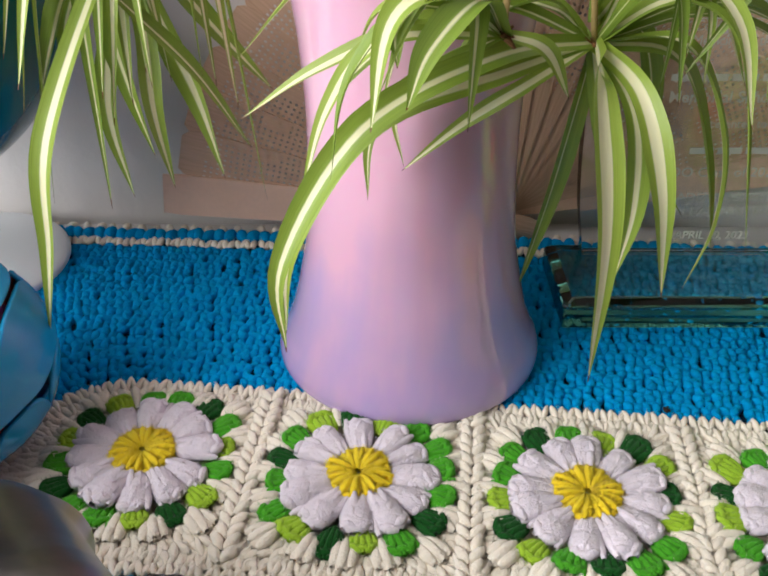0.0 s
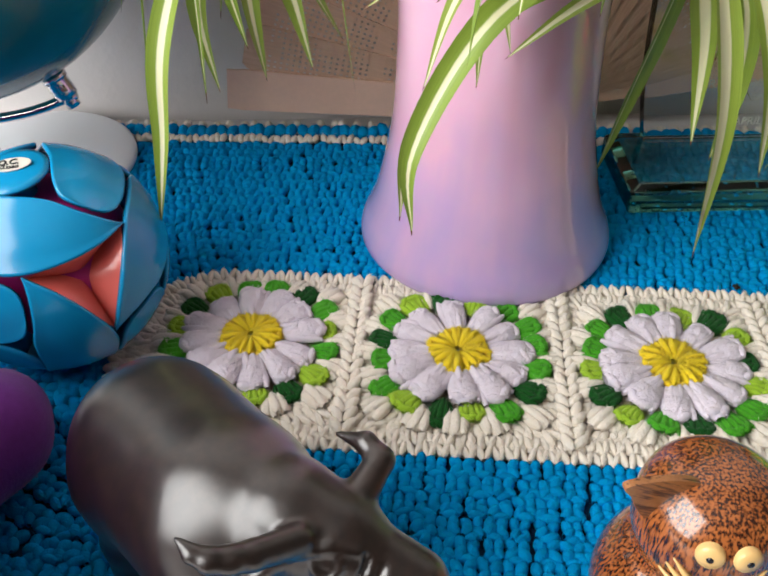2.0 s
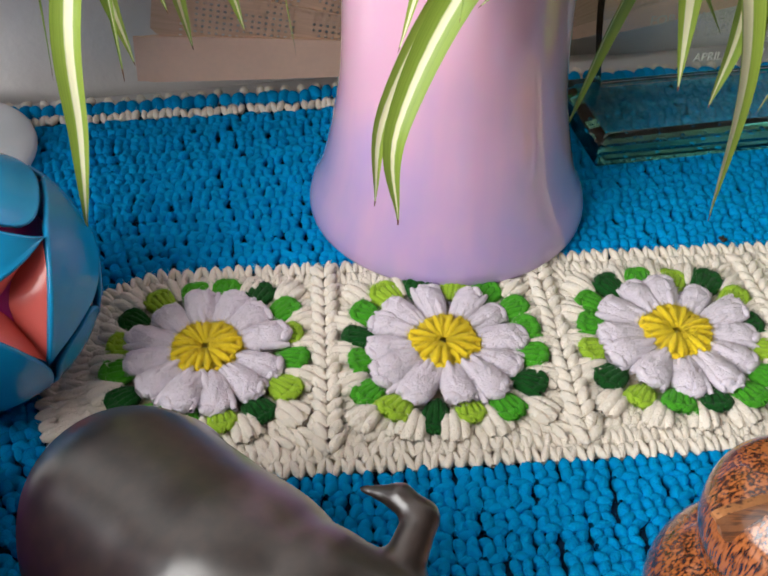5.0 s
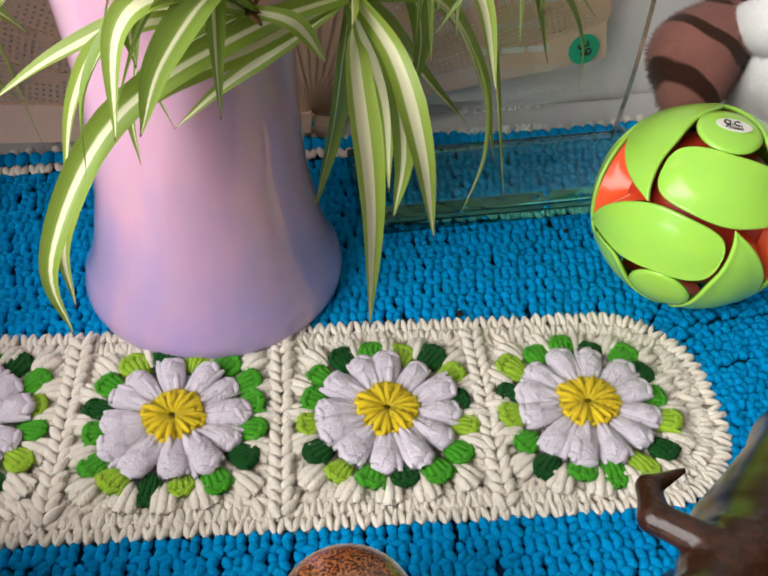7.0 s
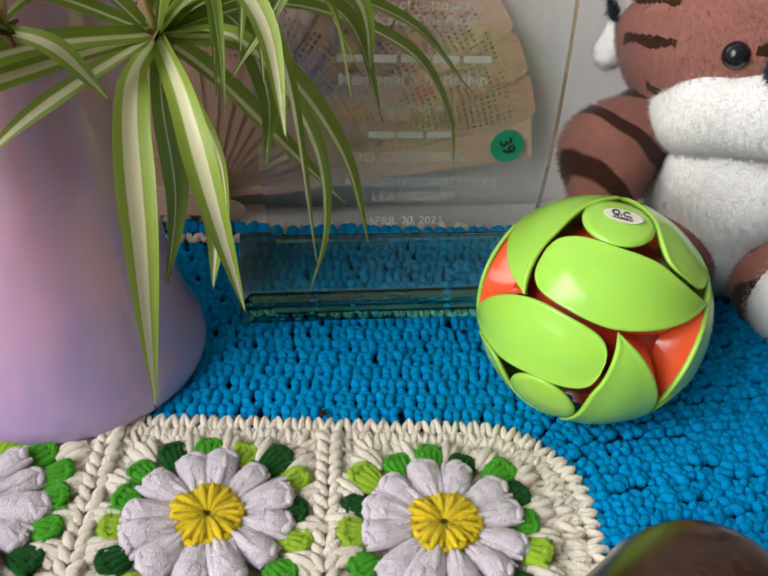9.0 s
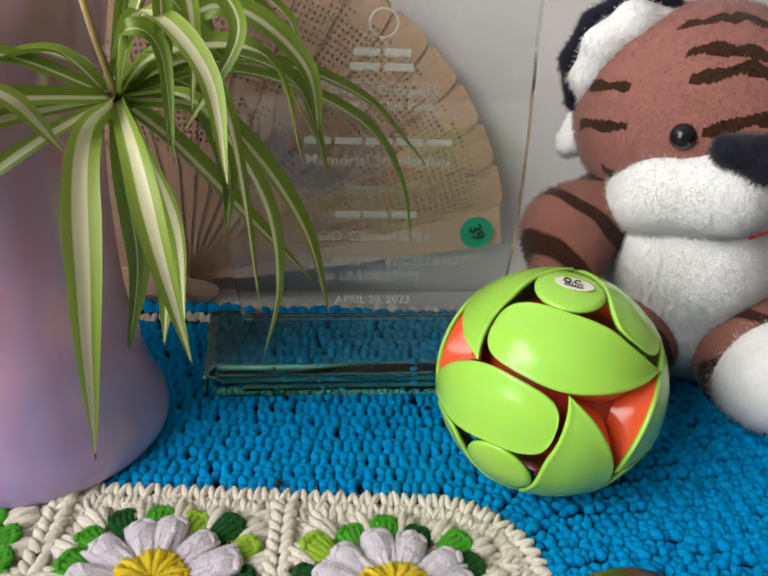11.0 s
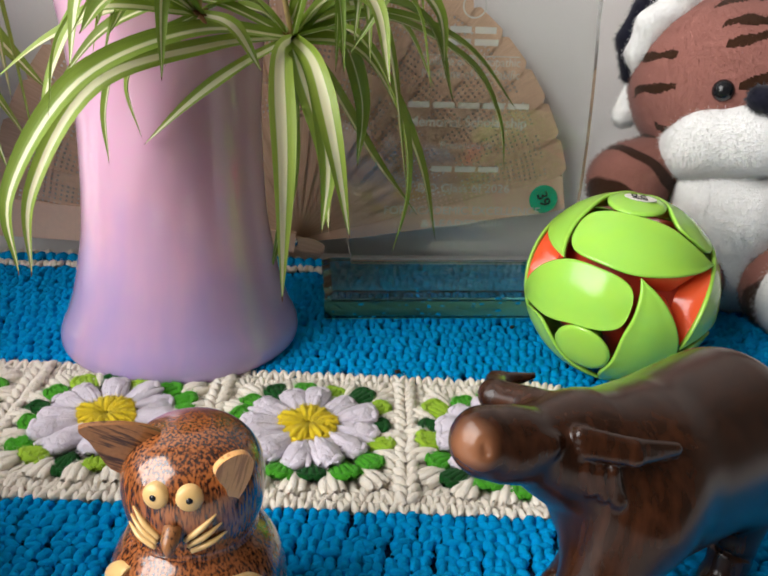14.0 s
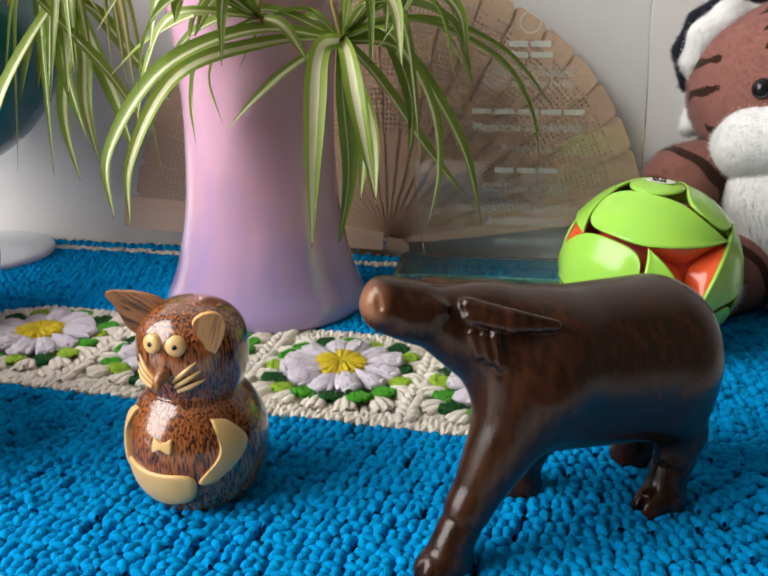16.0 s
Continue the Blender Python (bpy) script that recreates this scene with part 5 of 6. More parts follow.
# ---- wooden cat figurine ----
M_PALM = bpy.data.materials.new("speckled_palm_wood")
M_PALM.use_nodes = True
n, l = M_PALM.node_tree.nodes, M_PALM.node_tree.links
pb = n["Principled BSDF"]
pb.inputs["Roughness"].default_value, pb.inputs["Coat Weight"].default_value, pb.inputs["Coat Roughness"].default_value = 0.25, 0.8, 0.06
tc = n.new("ShaderNodeTexCoord")
mp = n.new("ShaderNodeMapping")
mp.inputs["Scale"].default_value = (1, 1, 0.16)
l.new(tc.outputs["Object"], mp.inputs[0])
vor = n.new("ShaderNodeTexNoise")
vor.inputs["Scale"].default_value, vor.inputs["Detail"].default_value = 1050, 2
l.new(mp.outputs[0], vor.inputs["Vector"])
vb = n.new("ShaderNodeTexNoise")
vb.inputs["Scale"].default_value = 45
l.new(tc.outputs["Object"], vb.inputs["Vector"])
cr = n.new("ShaderNodeValToRGB")
cr.color_ramp.elements[0].position, cr.color_ramp.elements[0].color = 0.40, (0.040, 0.010, 0.004, 1)
cr.color_ramp.elements[1].position, cr.color_ramp.elements[1].color = 0.58, (0.34, 0.105, 0.028, 1)
l.new(fmath("ADD", vor.outputs[0], fmath("MULTIPLY", fmath("SUBTRACT", vb.outputs[0], 0.5), 0.25)), cr.inputs[0])
l.new(cr.outputs[0], pb.inputs["Base Color"])
cat = empty("cat_figurine", "glossy speckled palm-wood cat figurine with pale wood inlays", "figurine", (0.0535, 0.1450, 0.0020))
cat.rotation_euler = (0, 0, radians(-10))
CAT = smooth_profile([(0.0, 0.0), (0.021, 0.0004), (0.0258, 0.003), (0.0305, 0.013), (0.0325, 0.026), (0.0310, 0.038), (0.0262, 0.048), (0.0222, 0.0525), (0.0215, 0.0545)], 5)
part("body", lathe([tuple(q) for q in CAT] + [(0.0, 0.0545)], 56), M_PALM, cat)
part("head", lathe([tuple(q) for q in smooth_profile([(0.0, 0.053), (0.0205, 0.0535), (0.0218, 0.056), (0.0243, 0.064), (0.0251, 0.073), (0.0236, 0.0825), (0.0180, 0.0900), (0.009, 0.0942), (0.0, 0.0950)], 5)], 56), M_PALM, cat)


def turned_radius(z):
    return float(np.interp(z, [q[1] for q in CAT], [q[0] for q in CAT]))


def inlay(name, outline, lift, label):
    """A thin shaped plate bent round the turned body; outline in (degrees from the front, height)."""
    pts = [tuple(q) for q in smooth_profile(outline + [outline[0]], 5)][:-1]
    bm = bmesh.new()
    c = np.mean(pts, axis=0)
    rings = []
    for k, (s, rr) in enumerate(((1.0, -0.0015), (1.0, lift), (0.94, lift + 0.0005), (0.8, lift + 0.0006), (0.6, lift + 0.0006), (0.4, lift + 0.0006), (0.2, lift + 0.0006), (0.0, lift + 0.0006))):
        ring = []
        for p in (pts if s else pts[:1]):
            a, z = c[0] + (p[0] - c[0]) * s, c[1] + (p[1] - c[1]) * s
            r = turned_radius(z) + rr
            ring.append(bm.verts.new((r * math.sin(radians(a)), -r * math.cos(radians(a)), z)))
        rings.append(ring)
    for a, b in zip(rings, rings[1:]):
        for k in range(len(a)):
            j = (k + 1) % len(a)
            if len(b) > 1:
                bm.faces.new((a[k], a[j], b[j], b[k]))
            else:
                bm.faces.new((a[k], a[j], b[0]))
    return part(name, bm, M_PALE, cat, label)


inlay("arm", [(42, 0.0475), (58, 0.0455), (70, 0.037), (62, 0.029), (38, 0.0195), (28, 0.0210), (42, 0.030), (46, 0.037)], 0.0012, "pale wood arm")
inlay("arm", [(-42, 0.0475), (-58, 0.0455), (-70, 0.037), (-62, 0.029), (-46, 0.0205), (-40, 0.0220), (-46, 0.030), (-48, 0.037)], 0.0012, "pale wood arm")
inlay("belly_plate", [(-46, 0.0250), (-12, 0.0235), (20, 0.0238), (26, 0.0170), (18, 0.0095), (-9, 0.0060), (-36, 0.0095), (-46, 0.0170)], 0.0008, "pale wood belly plate")
inlay("bow_tie", [(-8, 0.0405), (-8, 0.0345), (-1, 0.0362), (8, 0.0345), (8, 0.0405), (1, 0.0388)], 0.0010, "pale wood bow tie")
for s in (-13, 14):
    e = lathe([(0.0, 0.0024), (0.0012, 0.0025), (0.0040, 0.0022), (0.0045, 0.0012), (0.0045, -0.002)], 24)
    a, r = radians(s), 0.0232
    ob = part("eye", e, M_PALE, cat, "round pale wood eye")
    ob.matrix_basis = Matrix.Translation((r * math.sin(a), -r * math.cos(a), 0.0815)) @ frame_matrix((math.sin(a), -math.cos(a), 0.12), (0, 0, 1)).to_4x4()
    part("pupil", lathe([(0.0, 0.0030), (0.0011, 0.0028), (0.0011, 0.0015)], 12), M_BLACK, ob)
for s in (-1, 1):
    for k in range(3):
        a0, a1 = radians(s * (10 + 2 * k) - 1), radians(s * (34 + 4 * k) - 1)
        z0, z1 = 0.0655 - 0.0022 * k, 0.0745 - 0.0042 * k
        r = 0.0252
        part("whisker", tube([(r * math.sin(a0), -r * math.cos(a0), z0), (r * 1.012 * math.sin((a0 + a1) / 2), -r * 1.012 * math.cos((a0 + a1) / 2), (z0 + z1) / 2), (r * math.sin(a1), -r * math.cos(a1), z1)], [0.0009, 0.0011, 0.0003], 8), M_PALE, cat, "pale wood whisker")
part("nose", tube([(0.0, -0.0245, 0.0700), (0.0, -0.0290, 0.0670), (0.0, -0.0308, 0.0635)], [0.0032, 0.0028, 0.0008], 10), M_EARWOOD, cat, "pointed brown nose")


M_EARPALE = mat("orange_streaked_wood", (0.80, 0.42, 0.15), 0.35, vary=0.25, scale=120, second=(0.62, 0.30, 0.09), coat=0.4)


def grained(m, stretch, dark):
    """Dark streaks along the local z axis."""
    n, l = m.node_tree.nodes, m.node_tree.links
    p = n["Principled BSDF"]
    tc, mp, w = n.new("ShaderNodeTexCoord"), n.new("ShaderNodeMapping"), n.new("ShaderNodeTexNoise")
    mp.inputs["Scale"].default_value = (1, 1, stretch)
    w.inputs["Scale"].default_value, w.inputs["Detail"].default_value = 700, 3
    l.new(tc.outputs["Object"], mp.inputs[0])
    l.new(mp.outputs[0], w.inputs["Vector"])
    cr = n.new("ShaderNodeMapRange")
    cr.inputs["From Min"].default_value, cr.inputs["From Max"].default_value = 0.52, 0.62
    l.new(w.outputs[0], cr.inputs[0])
    mx = n.new("ShaderNodeMix")
    mx.data_type = "RGBA"
    mx.inputs["B"].default_value = (*dark, 1)
    l.new(p.inputs["Base Color"].links[0].from_socket, mx.inputs["A"])
    l.new(cr.outputs[0], mx.inputs["Factor"])
    l.new(mx.outputs["Result"], p.inputs["Base Color"])


grained(M_EARWOOD, 0.08, (0.05, 0.014, 0.006))
grained(M_EARPALE, 0.08, (0.55, 0.24, 0.07))


def cat_ear(outline, m, bend, label, wood):
    pts = [tuple(q) for q in smooth_profile(outline, 4)]
    bm = bmesh.new()
    f = [bm.verts.new((x, -0.0012 - bend * x * x, z)) for x, z in pts]
    b = [bm.verts.new((x, 0.0012 - bend * x * x, z)) for x, z in pts]
    bm.faces.new(f), bm.faces.new(b[::-1])
    for k in range(len(pts)):
        j = (k + 1) % len(pts)
        bm.faces.new((f[k], b[k], b[j], f[j]))
    bmesh.ops.triangulate(bm, faces=[q for q in bm.faces if len(q.verts) > 4])
    ob = part("ear", bm, wood, cat, label, smooth=False)
    ob.matrix_basis = m


cat_ear([(-0.0105, -0.004), (-0.0100, 0.007), (-0.004, 0.016), (0.0, 0.0235), (0.006, 0.015), (0.0095, 0.005), (0.0095, -0.004)], pose(-0.0150, -0.006, 0.0865, 8, -58, 14), 6, "pointed dark-streaked wood ear standing out", M_EARWOOD)
cat_ear([(-0.0020, -0.001), (-0.0075, 0.0065), (-0.0050, 0.0115), (0.001, 0.0130), (0.0055, 0.0095), (0.0062, 0.001), (0.0030, -0.0095), (0.0000, -0.004)], pose(0.0175, -0.0168, 0.0840, 10, 12, 40), 5, "rounded pale streaked wood ear", M_EARPALE)

# ---- globe ----
M_SEA = mat("teal_globe_print", (0.005, 0.150, 0.175), 0.25, vary=0.12, scale=14, coat=0.5, second=(0.005, 0.110, 0.135))
M_LAND = mat("grey_globe_print", (0.22, 0.22, 0.24), 0.35, vary=0.25, scale=160, coat=0.5)
GC, GR = Vector((-0.288, 0.450, 0.205)), 0.121
globe = empty("globe", "teal tabletop globe on a chrome arm and round white base", "globe", (-0.285, 0.494, 0.0))
off = Vector(globe.location)
part("sphere", ball(GR, GC - off, u=64, v=40), M_SEA, globe, "teal printed globe sphere")


def continent(lat, lon, size, seed):
    """A raised patch of land with a ragged coast on the sphere."""
    r = random.Random(seed)
    c = Vector((math.cos(radians(lat)) * math.cos(radians(lon)), math.cos(radians(lat)) * math.sin(radians(lon)), math.sin(radians(lat))))
    m = frame_matrix(c, (0, 0, 1))
    ph = [r.uniform(0, 6.28) for _ in range(6)]
    bm = bmesh.new()
    rings = [[bm.verts.new(GC - off + m @ Vector((0, 0, 1)) * (GR + 0.0006))]]
    for s in (0.25, 0.5, 0.75, 1.0):
        ring = []
        for k in range(48):
            a = 2 * math.pi * k / 48
            th = radians(size) * s * (1 + sum(0.22 / (i + 1) * math.sin((i + 2) * a + ph[i]) for i in range(6)))
            ring.append(bm.verts.new(GC - off + (m @ Vector((math.sin(th) * math.cos(a), math.sin(th) * math.sin(a), math.cos(th)))) * (GR + 0.0006)))
        rings.append(ring)
    for k in range(48):
        bm.faces.new((rings[0][0], rings[1][k], rings[1][(k + 1) % 48]))
    for a, b in zip(rings[1:], rings[2:]):
        for k in range(48):
            bm.faces.new((a[k], b[k], b[(k + 1) % 48], a[(k + 1) % 48]))
    part("landmass", bm, M_LAND, globe, "grey printed landmass")


continent(8, -72, 15, 5)
continent(38, -30, 20, 2)
continent(25, -140, 24, 9)
ax = Vector((0.40, -0.05, -0.915)).normalized()
arc = []
side = Vector((-0.88, -0.10, -0.40))
side = (side - side.dot(ax) * ax).normalized()
for k in range(0, 13):
    a = radians(-2 + k * 90 / 12)
    arc.append(tuple(GC - off + (math.cos(a) * ax + math.sin(a) * side) * (GR + 0.017)))
part("meridian_arm", tube(arc, 0.0032, 10, 2), M_CHROME, globe, "curved chrome arm")
kn = GC - off + ax * (GR + 0.001)
part("axis_knob", tube([kn, kn + ax * 0.004, kn + ax * 0.0041, kn + ax * 0.015, kn + ax * 0.0151, kn + ax * 0.022], [0.0075, 0.0075, 0.0068, 0.0068, 0.0045, 0.0042], 20, 2), M_CHROME, globe, "chrome axis knob")
part("stem", tube([(-0.018, -0.02, 0.008), (-0.018, -0.02, 0.03), (-0.020, -0.02, 0.052)], 0.005, 16, 3), M_CHROME, globe, "chrome stem")
part("base", lathe([tuple(q) for q in smooth_profile([(0.0, 0.0), (0.058, 0.0), (0.066, 0.002), (0.068, 0.006), (0.064, 0.0095), (0.040, 0.0125), (0.0, 0.014)], 4)], 64), M_WHITEPL, globe, "round glossy white base")


# ---- plush toys ----
def blob(parts, step, k, index, name="blob"):
    pts = np.array([p[:3] for c in parts for p in c[:2]])
    rs = np.array([p[3] for c in parts for p in c[:2]])
    me = blob_mesh(name, capsule_field(parts, k), (pts - rs[:, None]).min(0) - 0.006, (pts + rs[:, None]).max(0) + 0.006, step)
    me.polygons.foreach_set("material_index", [index] * len(me.polygons))
    return me


def merged(name, meshes):
    bm = bmesh.new()
    for m in meshes:
        bm.from_mesh(m)
        bpy.data.meshes.remove(m)
    me = bpy.data.meshes.new(name)
    bm.to_mesh(me)
    bm.free()
    return me


def plush(name, colour, dark=None, scale=60.0, sheen=0.15):
    return mat(name, colour, 0.95, vary=0.18, scale=scale, sheen=sheen, bump=0.2, bscale=700, second=dark, spec=0.15)


def striped(name, colour, dark, scale, direction, distortion=3.0, cut=0.62):
    """Plush with dark stripes in uneven bands."""
    m = plush(name, colour)
    n, l = m.node_tree.nodes, m.node_tree.links
    p = n["Principled BSDF"]
    tc = n.new("ShaderNodeTexCoord")
    w = n.new("ShaderNodeTexWave")
    w.bands_direction = direction
    w.inputs["Scale"].default_value, w.inputs["Distortion"].default_value = scale, distortion
    w.inputs["Detail"].default_value, w.inputs["Detail Scale"].default_value = 2, 1.3
    l.new(tc.outputs["Object"], w.inputs["Vector"])
    cr = n.new("ShaderNodeValToRGB")
    cr.color_ramp.elements[0].position, cr.color_ramp.elements[1].position = cut, cut + 0.12
    l.new(w.outputs["Fac"], cr.inputs[0])
    mx = n.new("ShaderNodeMix")
    mx.data_type = "RGBA"
    src = p.inputs["Base Color"].links[0].from_socket
    l.new(src, mx.inputs["A"])
    mx.inputs["B"].default_value = (*dark, 1)
    l.new(cr.outputs[0], mx.inputs["Factor"])
    l.new(mx.outputs["Result"], p.inputs["Base Color"])
    return m


M_TIGER = plush("dusty_rose_plush", (0.32, 0.135, 0.11))
M_STRIPE = plush("dark_brown_plush", (0.045, 0.018, 0.008))
M_ARMS = striped("striped_rose_plush", (0.28, 0.12, 0.095), (0.045, 0.018, 0.010), 11, "DIAGONAL", 3.0, 0.74)
M_WHITEPLUSH = plush("white_plush", (0.86, 0.84, 0.82))
M_NAVY = plush("navy_plush", (0.012, 0.012, 0.022))
M_RED = mat("red_thread", (0.45, 0.02, 0.03), 0.7, vary=0.1)
HEAD = np.array((0.406, 0.478, 0.160))


def on_head(az, el, r=0.0, s=(0.079, 0.068, 0.066)):
    """A point on the toy's head: degrees to its left and up from straight ahead."""
    a, e = radians(az), radians(el)
    d = np.array((-math.sin(a) * math.cos(e), -math.cos(a) * math.cos(e), math.sin(e)))
    return tuple(HEAD + d * (np.array(s) + r))


STRIPES = [(44, 43, -16, 35, 4.2, 9), (37, 30, -14, 29, 4.0, 9), (26, 8, -10, 11, 4.0, 6), (62, 58, -36, 54, 5.0, 14), (-18, 20, -52, 18, 4.0, 5), (-22, 36, -54, 34, 4.0, 5),
           (94, 13, 62, 20, 3.2, 2), (90, -7, 57, 3, 3.4, 2), (70, -22, 54, -29, 4.0, 0), (-62, 2, -92, -4, 3.4, 2)]


def in_stripe(az, el):
    """Whether a place on the head lies in one of the dark stripes, which taper and waver."""
    for a0, e0, a1, e1, w, bow in STRIPES:
        t = (az - a0) / (a1 - a0)
        if 0 <= t <= 1:
            mid = e0 + (e1 - e0) * t + bow * math.sin(math.pi * t) + 1.0 * math.sin(0.22 * az + a0)
            if abs(el - mid) < w * (0.35 + 0.65 * math.sin(math.pi * min(1, 0.15 + 0.8 * t)) ** 0.5) * (0.85 + 0.2 * math.sin(0.31 * az + e0)):
                return True
    return False


TIG = []
bm = ball(1.0, tuple(HEAD), (0.079, 0.068, 0.066), 260, 170)
for f in bm.faces:
    q = (np.array(f.calc_center_median()) - HEAD) / np.array((0.079, 0.068, 0.066))
    az, el = math.degrees(math.atan2(-q[0], -q[1])), math.degrees(math.asin(max(-1, min(1, q[2]))))
    f.material_index = 1 if in_stripe(az, el) else 0
me = bpy.data.meshes.new("h")
bm.to_mesh(me)
bm.free()
TIG.append(me)
# muzzle and nose
mz = np.array((0.391, 0.419, 0.137))
TIG.append(blob([((mz[0] - 0.022, mz[1] + 0.016, mz[2] - 0.004, 0.0250), (mz[0] + 0.004, mz[1] + 0.004, mz[2], 0.0235)), ((mz[0] + 0.004, mz[1] + 0.004, mz[2], 0.0235), (mz[0] + 0.030, mz[1] + 0.014, mz[2] - 0.004, 0.0250)), ((mz[0] - 0.030, mz[1] + 0.030, mz[2] - 0.018, 0.020), (mz[0] + 0.036, mz[1] + 0.030, mz[2] - 0.018, 0.020))], 0.003, 0.018, 3))
TIG.append(blob([((mz[0] - 0.010, mz[1] - 0.012, mz[2] + 0.027, 0.008), (mz[0] + 0.018, mz[1] - 0.015, mz[2] + 0.028, 0.008)), ((mz[0] - 0.009, mz[1] - 0.017, mz[2] + 0.027, 0.0065), (mz[0] + 0.006, mz[1] - 0.023, mz[2] + 0.019, 0.005)), ((mz[0] + 0.018, mz[1] - 0.019, mz[2] + 0.027, 0.0065), (mz[0] + 0.006, mz[1] - 0.023, mz[2] + 0.019, 0.005))], 0.002, 0.006, 4))
# ears: dark backs with white linings
for mir in (0, 1):
    def ear_pt(x, y, z, r):
        return (x if not mir else 0.824 - x, y, z, r)
    rim = [ear_pt(0.374, 0.492, 0.221, 0.007), ear_pt(0.352, 0.492, 0.2235, 0.0075), ear_pt(0.331, 0.493, 0.209, 0.0075), ear_pt(0.3225, 0.495, 0.187, 0.0075), ear_pt(0.329, 0.497, 0.162, 0.006)]
    TIG.append(blob(list(zip(rim, rim[1:])), 0.0022, 0.003, 4))
    lin = [ear_pt(0.370, 0.487, 0.211, 0.010), ear_pt(0.352, 0.486, 0.211, 0.0125), ear_pt(0.337, 0.487, 0.198, 0.0125), ear_pt(0.332, 0.489, 0.180, 0.011), ear_pt(0.336, 0.490, 0.166, 0.008)]
    TIG.append(blob(list(zip(lin, lin[1:])), 0.0025, 0.006, 3))
# body, tuft behind, arms, legs and paws
TIG.append(blob([((0.412, 0.468, 0.075, 0.058), (0.412, 0.472, 0.050, 0.062)), ((0.380, 0.445, 0.090, 0.026), (0.400, 0.436, 0.080, 0.030))], 0.0035, 0.02, 3))
TIG.append(blob([((0.346, 0.522, 0.150, 0.008), (0.340, 0.522, 0.128, 0.010))], 0.004, 0.01, 3))
TIG.append(blob([((0.356, 0.470, 0.108, 0.022), (0.325, 0.458, 0.092, 0.026)), ((0.325, 0.458, 0.092, 0.026), (0.322, 0.446, 0.074, 0.020))], 0.003, 0.012, 2))
TIG.append(blob([((0.466, 0.462, 0.110, 0.024), (0.474, 0.440, 0.082, 0.026)), ((0.474, 0.440, 0.082, 0.026), (0.470, 0.420, 0.076, 0.020))], 0.003, 0.012, 2))
TIG.append(blob([((0.330, 0.440, 0.062, 0.016), (0.322, 0.432, 0.060, 0.014))], 0.003, 0.01, 3))
TIG.append(blob([((0.440, 0.448, 0.040, 0.036), (0.432, 0.405, 0.036, 0.034))], 0.003, 0.012, 2))
TIG.append(blob([((0.380, 0.446, 0.034, 0.030), (0.352, 0.424, 0.030, 0.028))], 0.003, 0.012, 2))
TIG.append(blob([((0.434, 0.392, 0.035, 0.0335), (0.436, 0.386, 0.035, 0.0325))], 0.003, 0.01, 3))
TIG.append(blob([((0.342, 0.414, 0.029, 0.026), (0.340, 0.410, 0.029, 0.025))], 0.003, 0.01, 3))
tme = merged("plush_tiger", TIG)
bm = bmesh.new()
bm.from_mesh(tme)
for az, el in ((33, 5), (-15, 10)):
    e = ball(0.0072, on_head(az, el, -0.0005), u=20, v=12)
    for f in e.faces:
        f.material_index = 5
    tmp = bpy.data.meshes.new("t")
    e.to_mesh(tmp)
    e.free()
    bm.from_mesh(tmp)
mouth = tube([(mz[0] + 0.012, mz[1] - 0.020, mz[2] - 0.020), (mz[0] + 0.030, mz[1] - 0.014, mz[2] - 0.016), (mz[0] + 0.048, mz[1] + 0.002, mz[2] - 0.008)], 0.0009, 6)
for f in mouth.faces:
    f.material_index = 6
tmp = bpy.data.meshes.new("t")
mouth.to_mesh(tmp)
mouth.free()
bm.from_mesh(tmp)
bm.to_mesh(tme)
bm.free()
fur(tme, 130000, 0.0030, 5, 0.5, 0.00024, [0, 1, 2, 3, 4])
tiger = tagged(part_mesh("plush_tiger", tme, [M_TIGER, M_STRIPE, M_ARMS, M_WHITEPLUSH, M_NAVY, M_BLACK, M_RED]), "dusty rose and white plush tiger sitting against the wall", "plush toy")

M_PURPLE = plush("purple_velour", (0.17, 0.030, 0.25), (0.09, 0.017, 0.14), 40)
M_SEAM = mat("cream_piping", (0.62, 0.45, 0.28), 0.9, vary=0.2, scale=300)
# last capsule of the body: unseen bulk added to shade the blue ball
PUR = [blob([((-0.262, 0.125, 0.080, 0.070), (-0.256, 0.140, 0.092, 0.066)), ((-0.255, 0.120, 0.040, 0.068), (-0.245, 0.110, 0.034, 0.060)), ((-0.290, 0.130, 0.070, 0.070), (-0.300, 0.140, 0.080, 0.070)), ((-0.350, 0.215, 0.065, 0.075), (-0.375, 0.245, 0.085, 0.080))], 0.004, 0.02, 0),
       blob([((-0.236, 0.192, 0.034, 0.024), (-0.221, 0.222, 0.034, 0.024)), ((-0.221, 0.222, 0.034, 0.024), (-0.222, 0.232, 0.032, 0.022))], 0.003, 0.01, 0)]
seam = [(-0.245, 0.172, 0.150), (-0.222, 0.168, 0.146), (-0.204, 0.160, 0.130), (-0.1935, 0.152, 0.108), (-0.190, 0.146, 0.090), (-0.189, 0.138, 0.072), (-0.190, 0.125, 0.056)]
t = tube(seam, 0.0014, 6, 4)
for f in t.faces:
    f.material_index = 1
tmp = bpy.data.meshes.new("t")
t.to_mesh(tmp)
t.free()
PUR.append(tmp)
pme = merged("plush_creature", PUR)
bm = bmesh.new()
bm.from_mesh(pme)
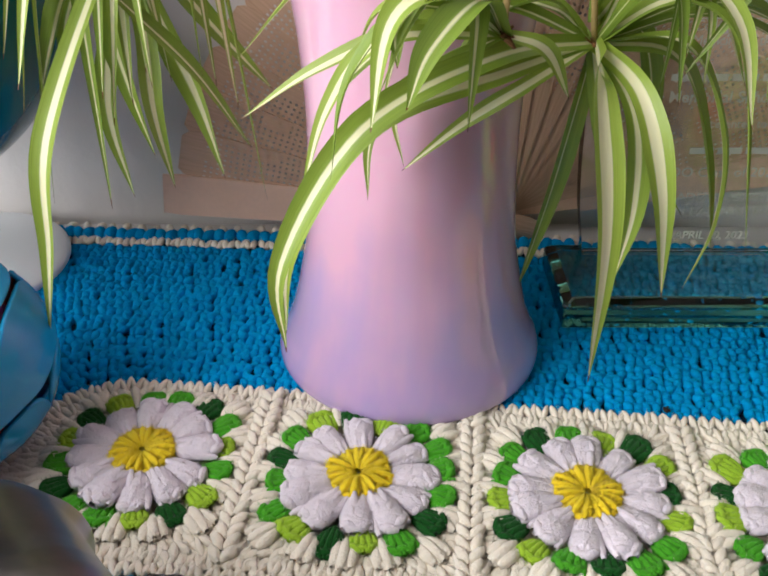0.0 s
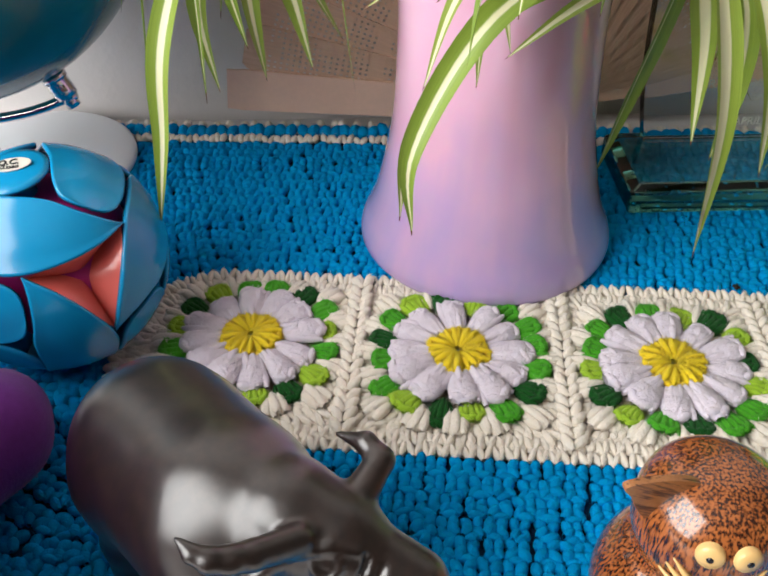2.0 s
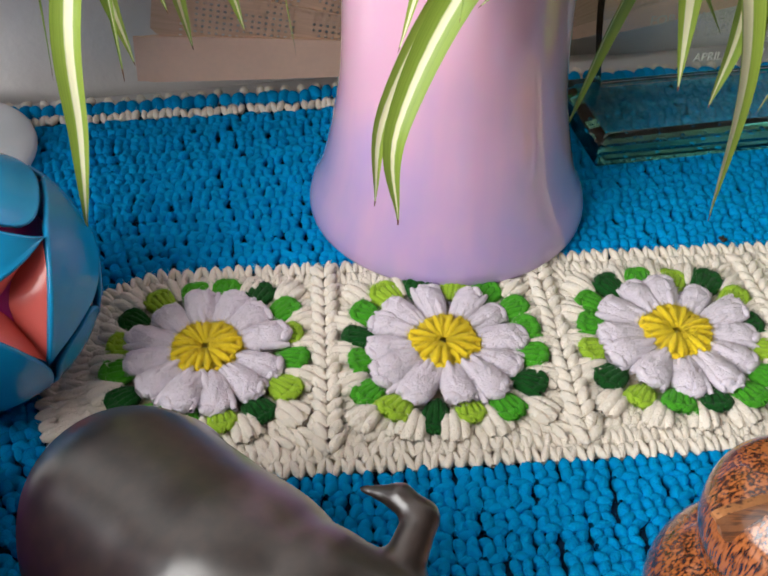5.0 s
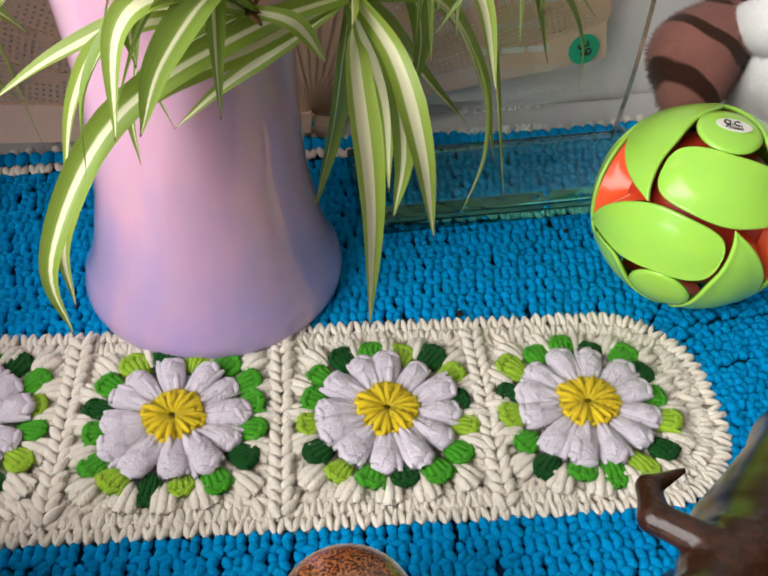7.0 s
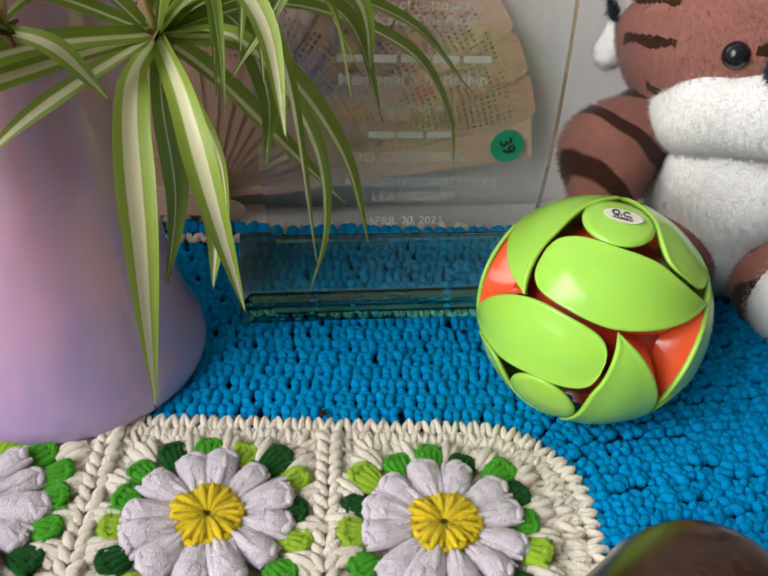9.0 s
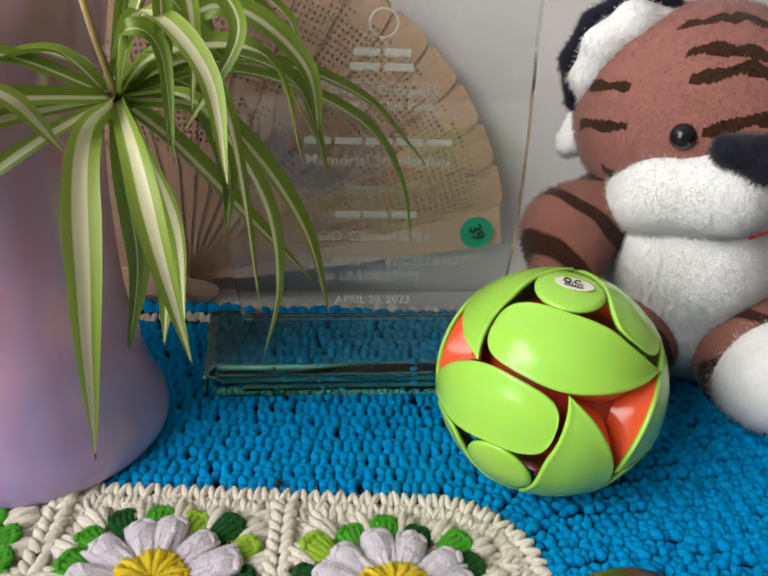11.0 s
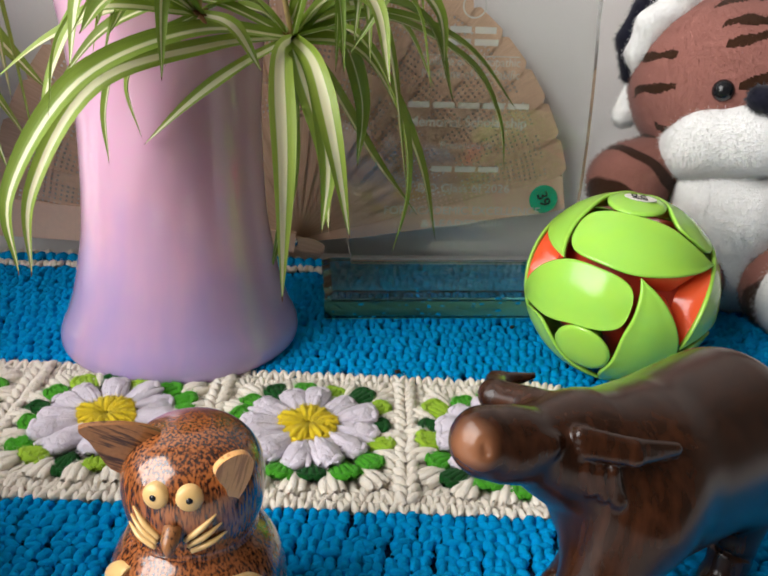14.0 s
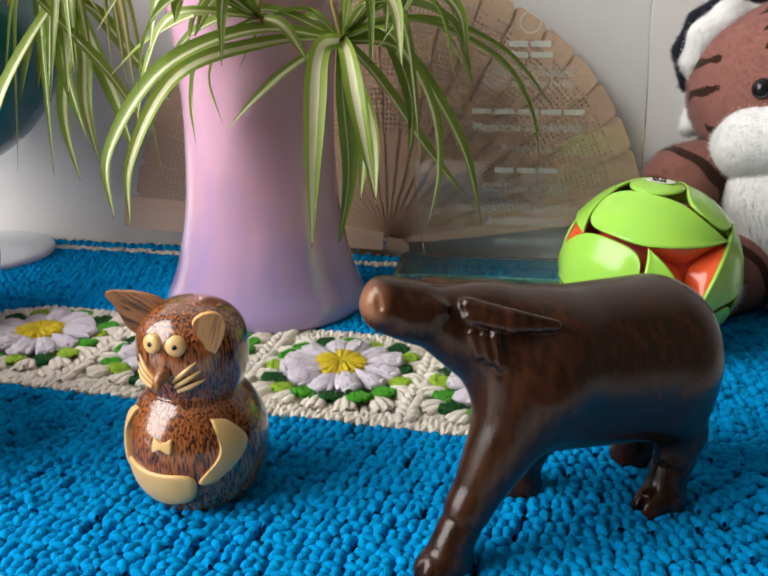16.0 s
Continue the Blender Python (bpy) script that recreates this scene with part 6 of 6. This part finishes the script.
e = ball(0.0085, (-0.1895, 0.137, 0.073), u=20, v=12, scale=(0.7, 1, 1.1))
for f in e.faces:
    f.material_index = 2
tmp = bpy.data.meshes.new("t")
e.to_mesh(tmp)
e.free()
bm.from_mesh(tmp)
bm.to_mesh(pme)
bm.free()
fur(pme, 40000, 0.0014, 6, 0.2, 0.00016, [0])
tagged(part_mesh("plush_creature", pme, [M_PURPLE, M_SEAM, M_BLACK]), "purple velour plush toy with cream piping, a black eye and added unseen shading bulk", "plush toy")

# ---- small things ----
M_PAPER = mat("cream_paper", (0.80, 0.77, 0.68), 0.5, vary=0.04)


def qc_sticker(ball_ob, R, d, spin):
    d = Vector(d).normalized()
    disc = lathe([(0.0, 0.0007), (0.0062, 0.0004), (0.0062, 0.0), (0.0, 0.0)], 32)
    bmesh.ops.scale(disc, vec=(1.50, 0.82, 1), verts=disc.verts)
    st = part("sticker", disc, M_PAPER, ball_ob, "oval cream inspection sticker", smooth=False)
    st.matrix_basis = Matrix.Translation(d * (R + 0.0001)) @ frame_matrix(d, (0, 1, 0.1)).to_4x4() @ Matrix.Rotation(radians(spin), 4, "Z")
    writing("letters", "Q.C.", 0.0056, pose(-0.0008, 0.0010, 0.0008), st, M_INK, 0.0095, 0.00015)
    writing("letters", "PASSED", 0.0026, pose(0, -0.0030, 0.0008), st, M_INK, 0.0090)


qc_sticker(green_ball, 0.0582, g_cap + Vector((0.03, 0.02, 0.0)), -25)
qc_sticker(blue_ball, 0.0560, b_cap + Vector((0.0, 0.02, 0.0)), 6)
M_FLUFF = mat("dark_lint", (0.02, 0.014, 0.010), 0.95, vary=0.3, scale=400)
for x, y, s in ((0.151, 0.3430, 1.0), (0.236, 0.4035, 0.8)):
    r = random.Random(int(x * 1000))
    pts = [(x + r.gauss(0, 0.0016) * s, y + r.gauss(0, 0.0014) * s, 0.0040 + r.uniform(0, 0.0016)) for _ in range(9)]
    tagged(part("lint", tube(pts, 0.0007 * s, 5, 4), M_FLUFF), "dark speck of lint caught on the blue mat", "lint")
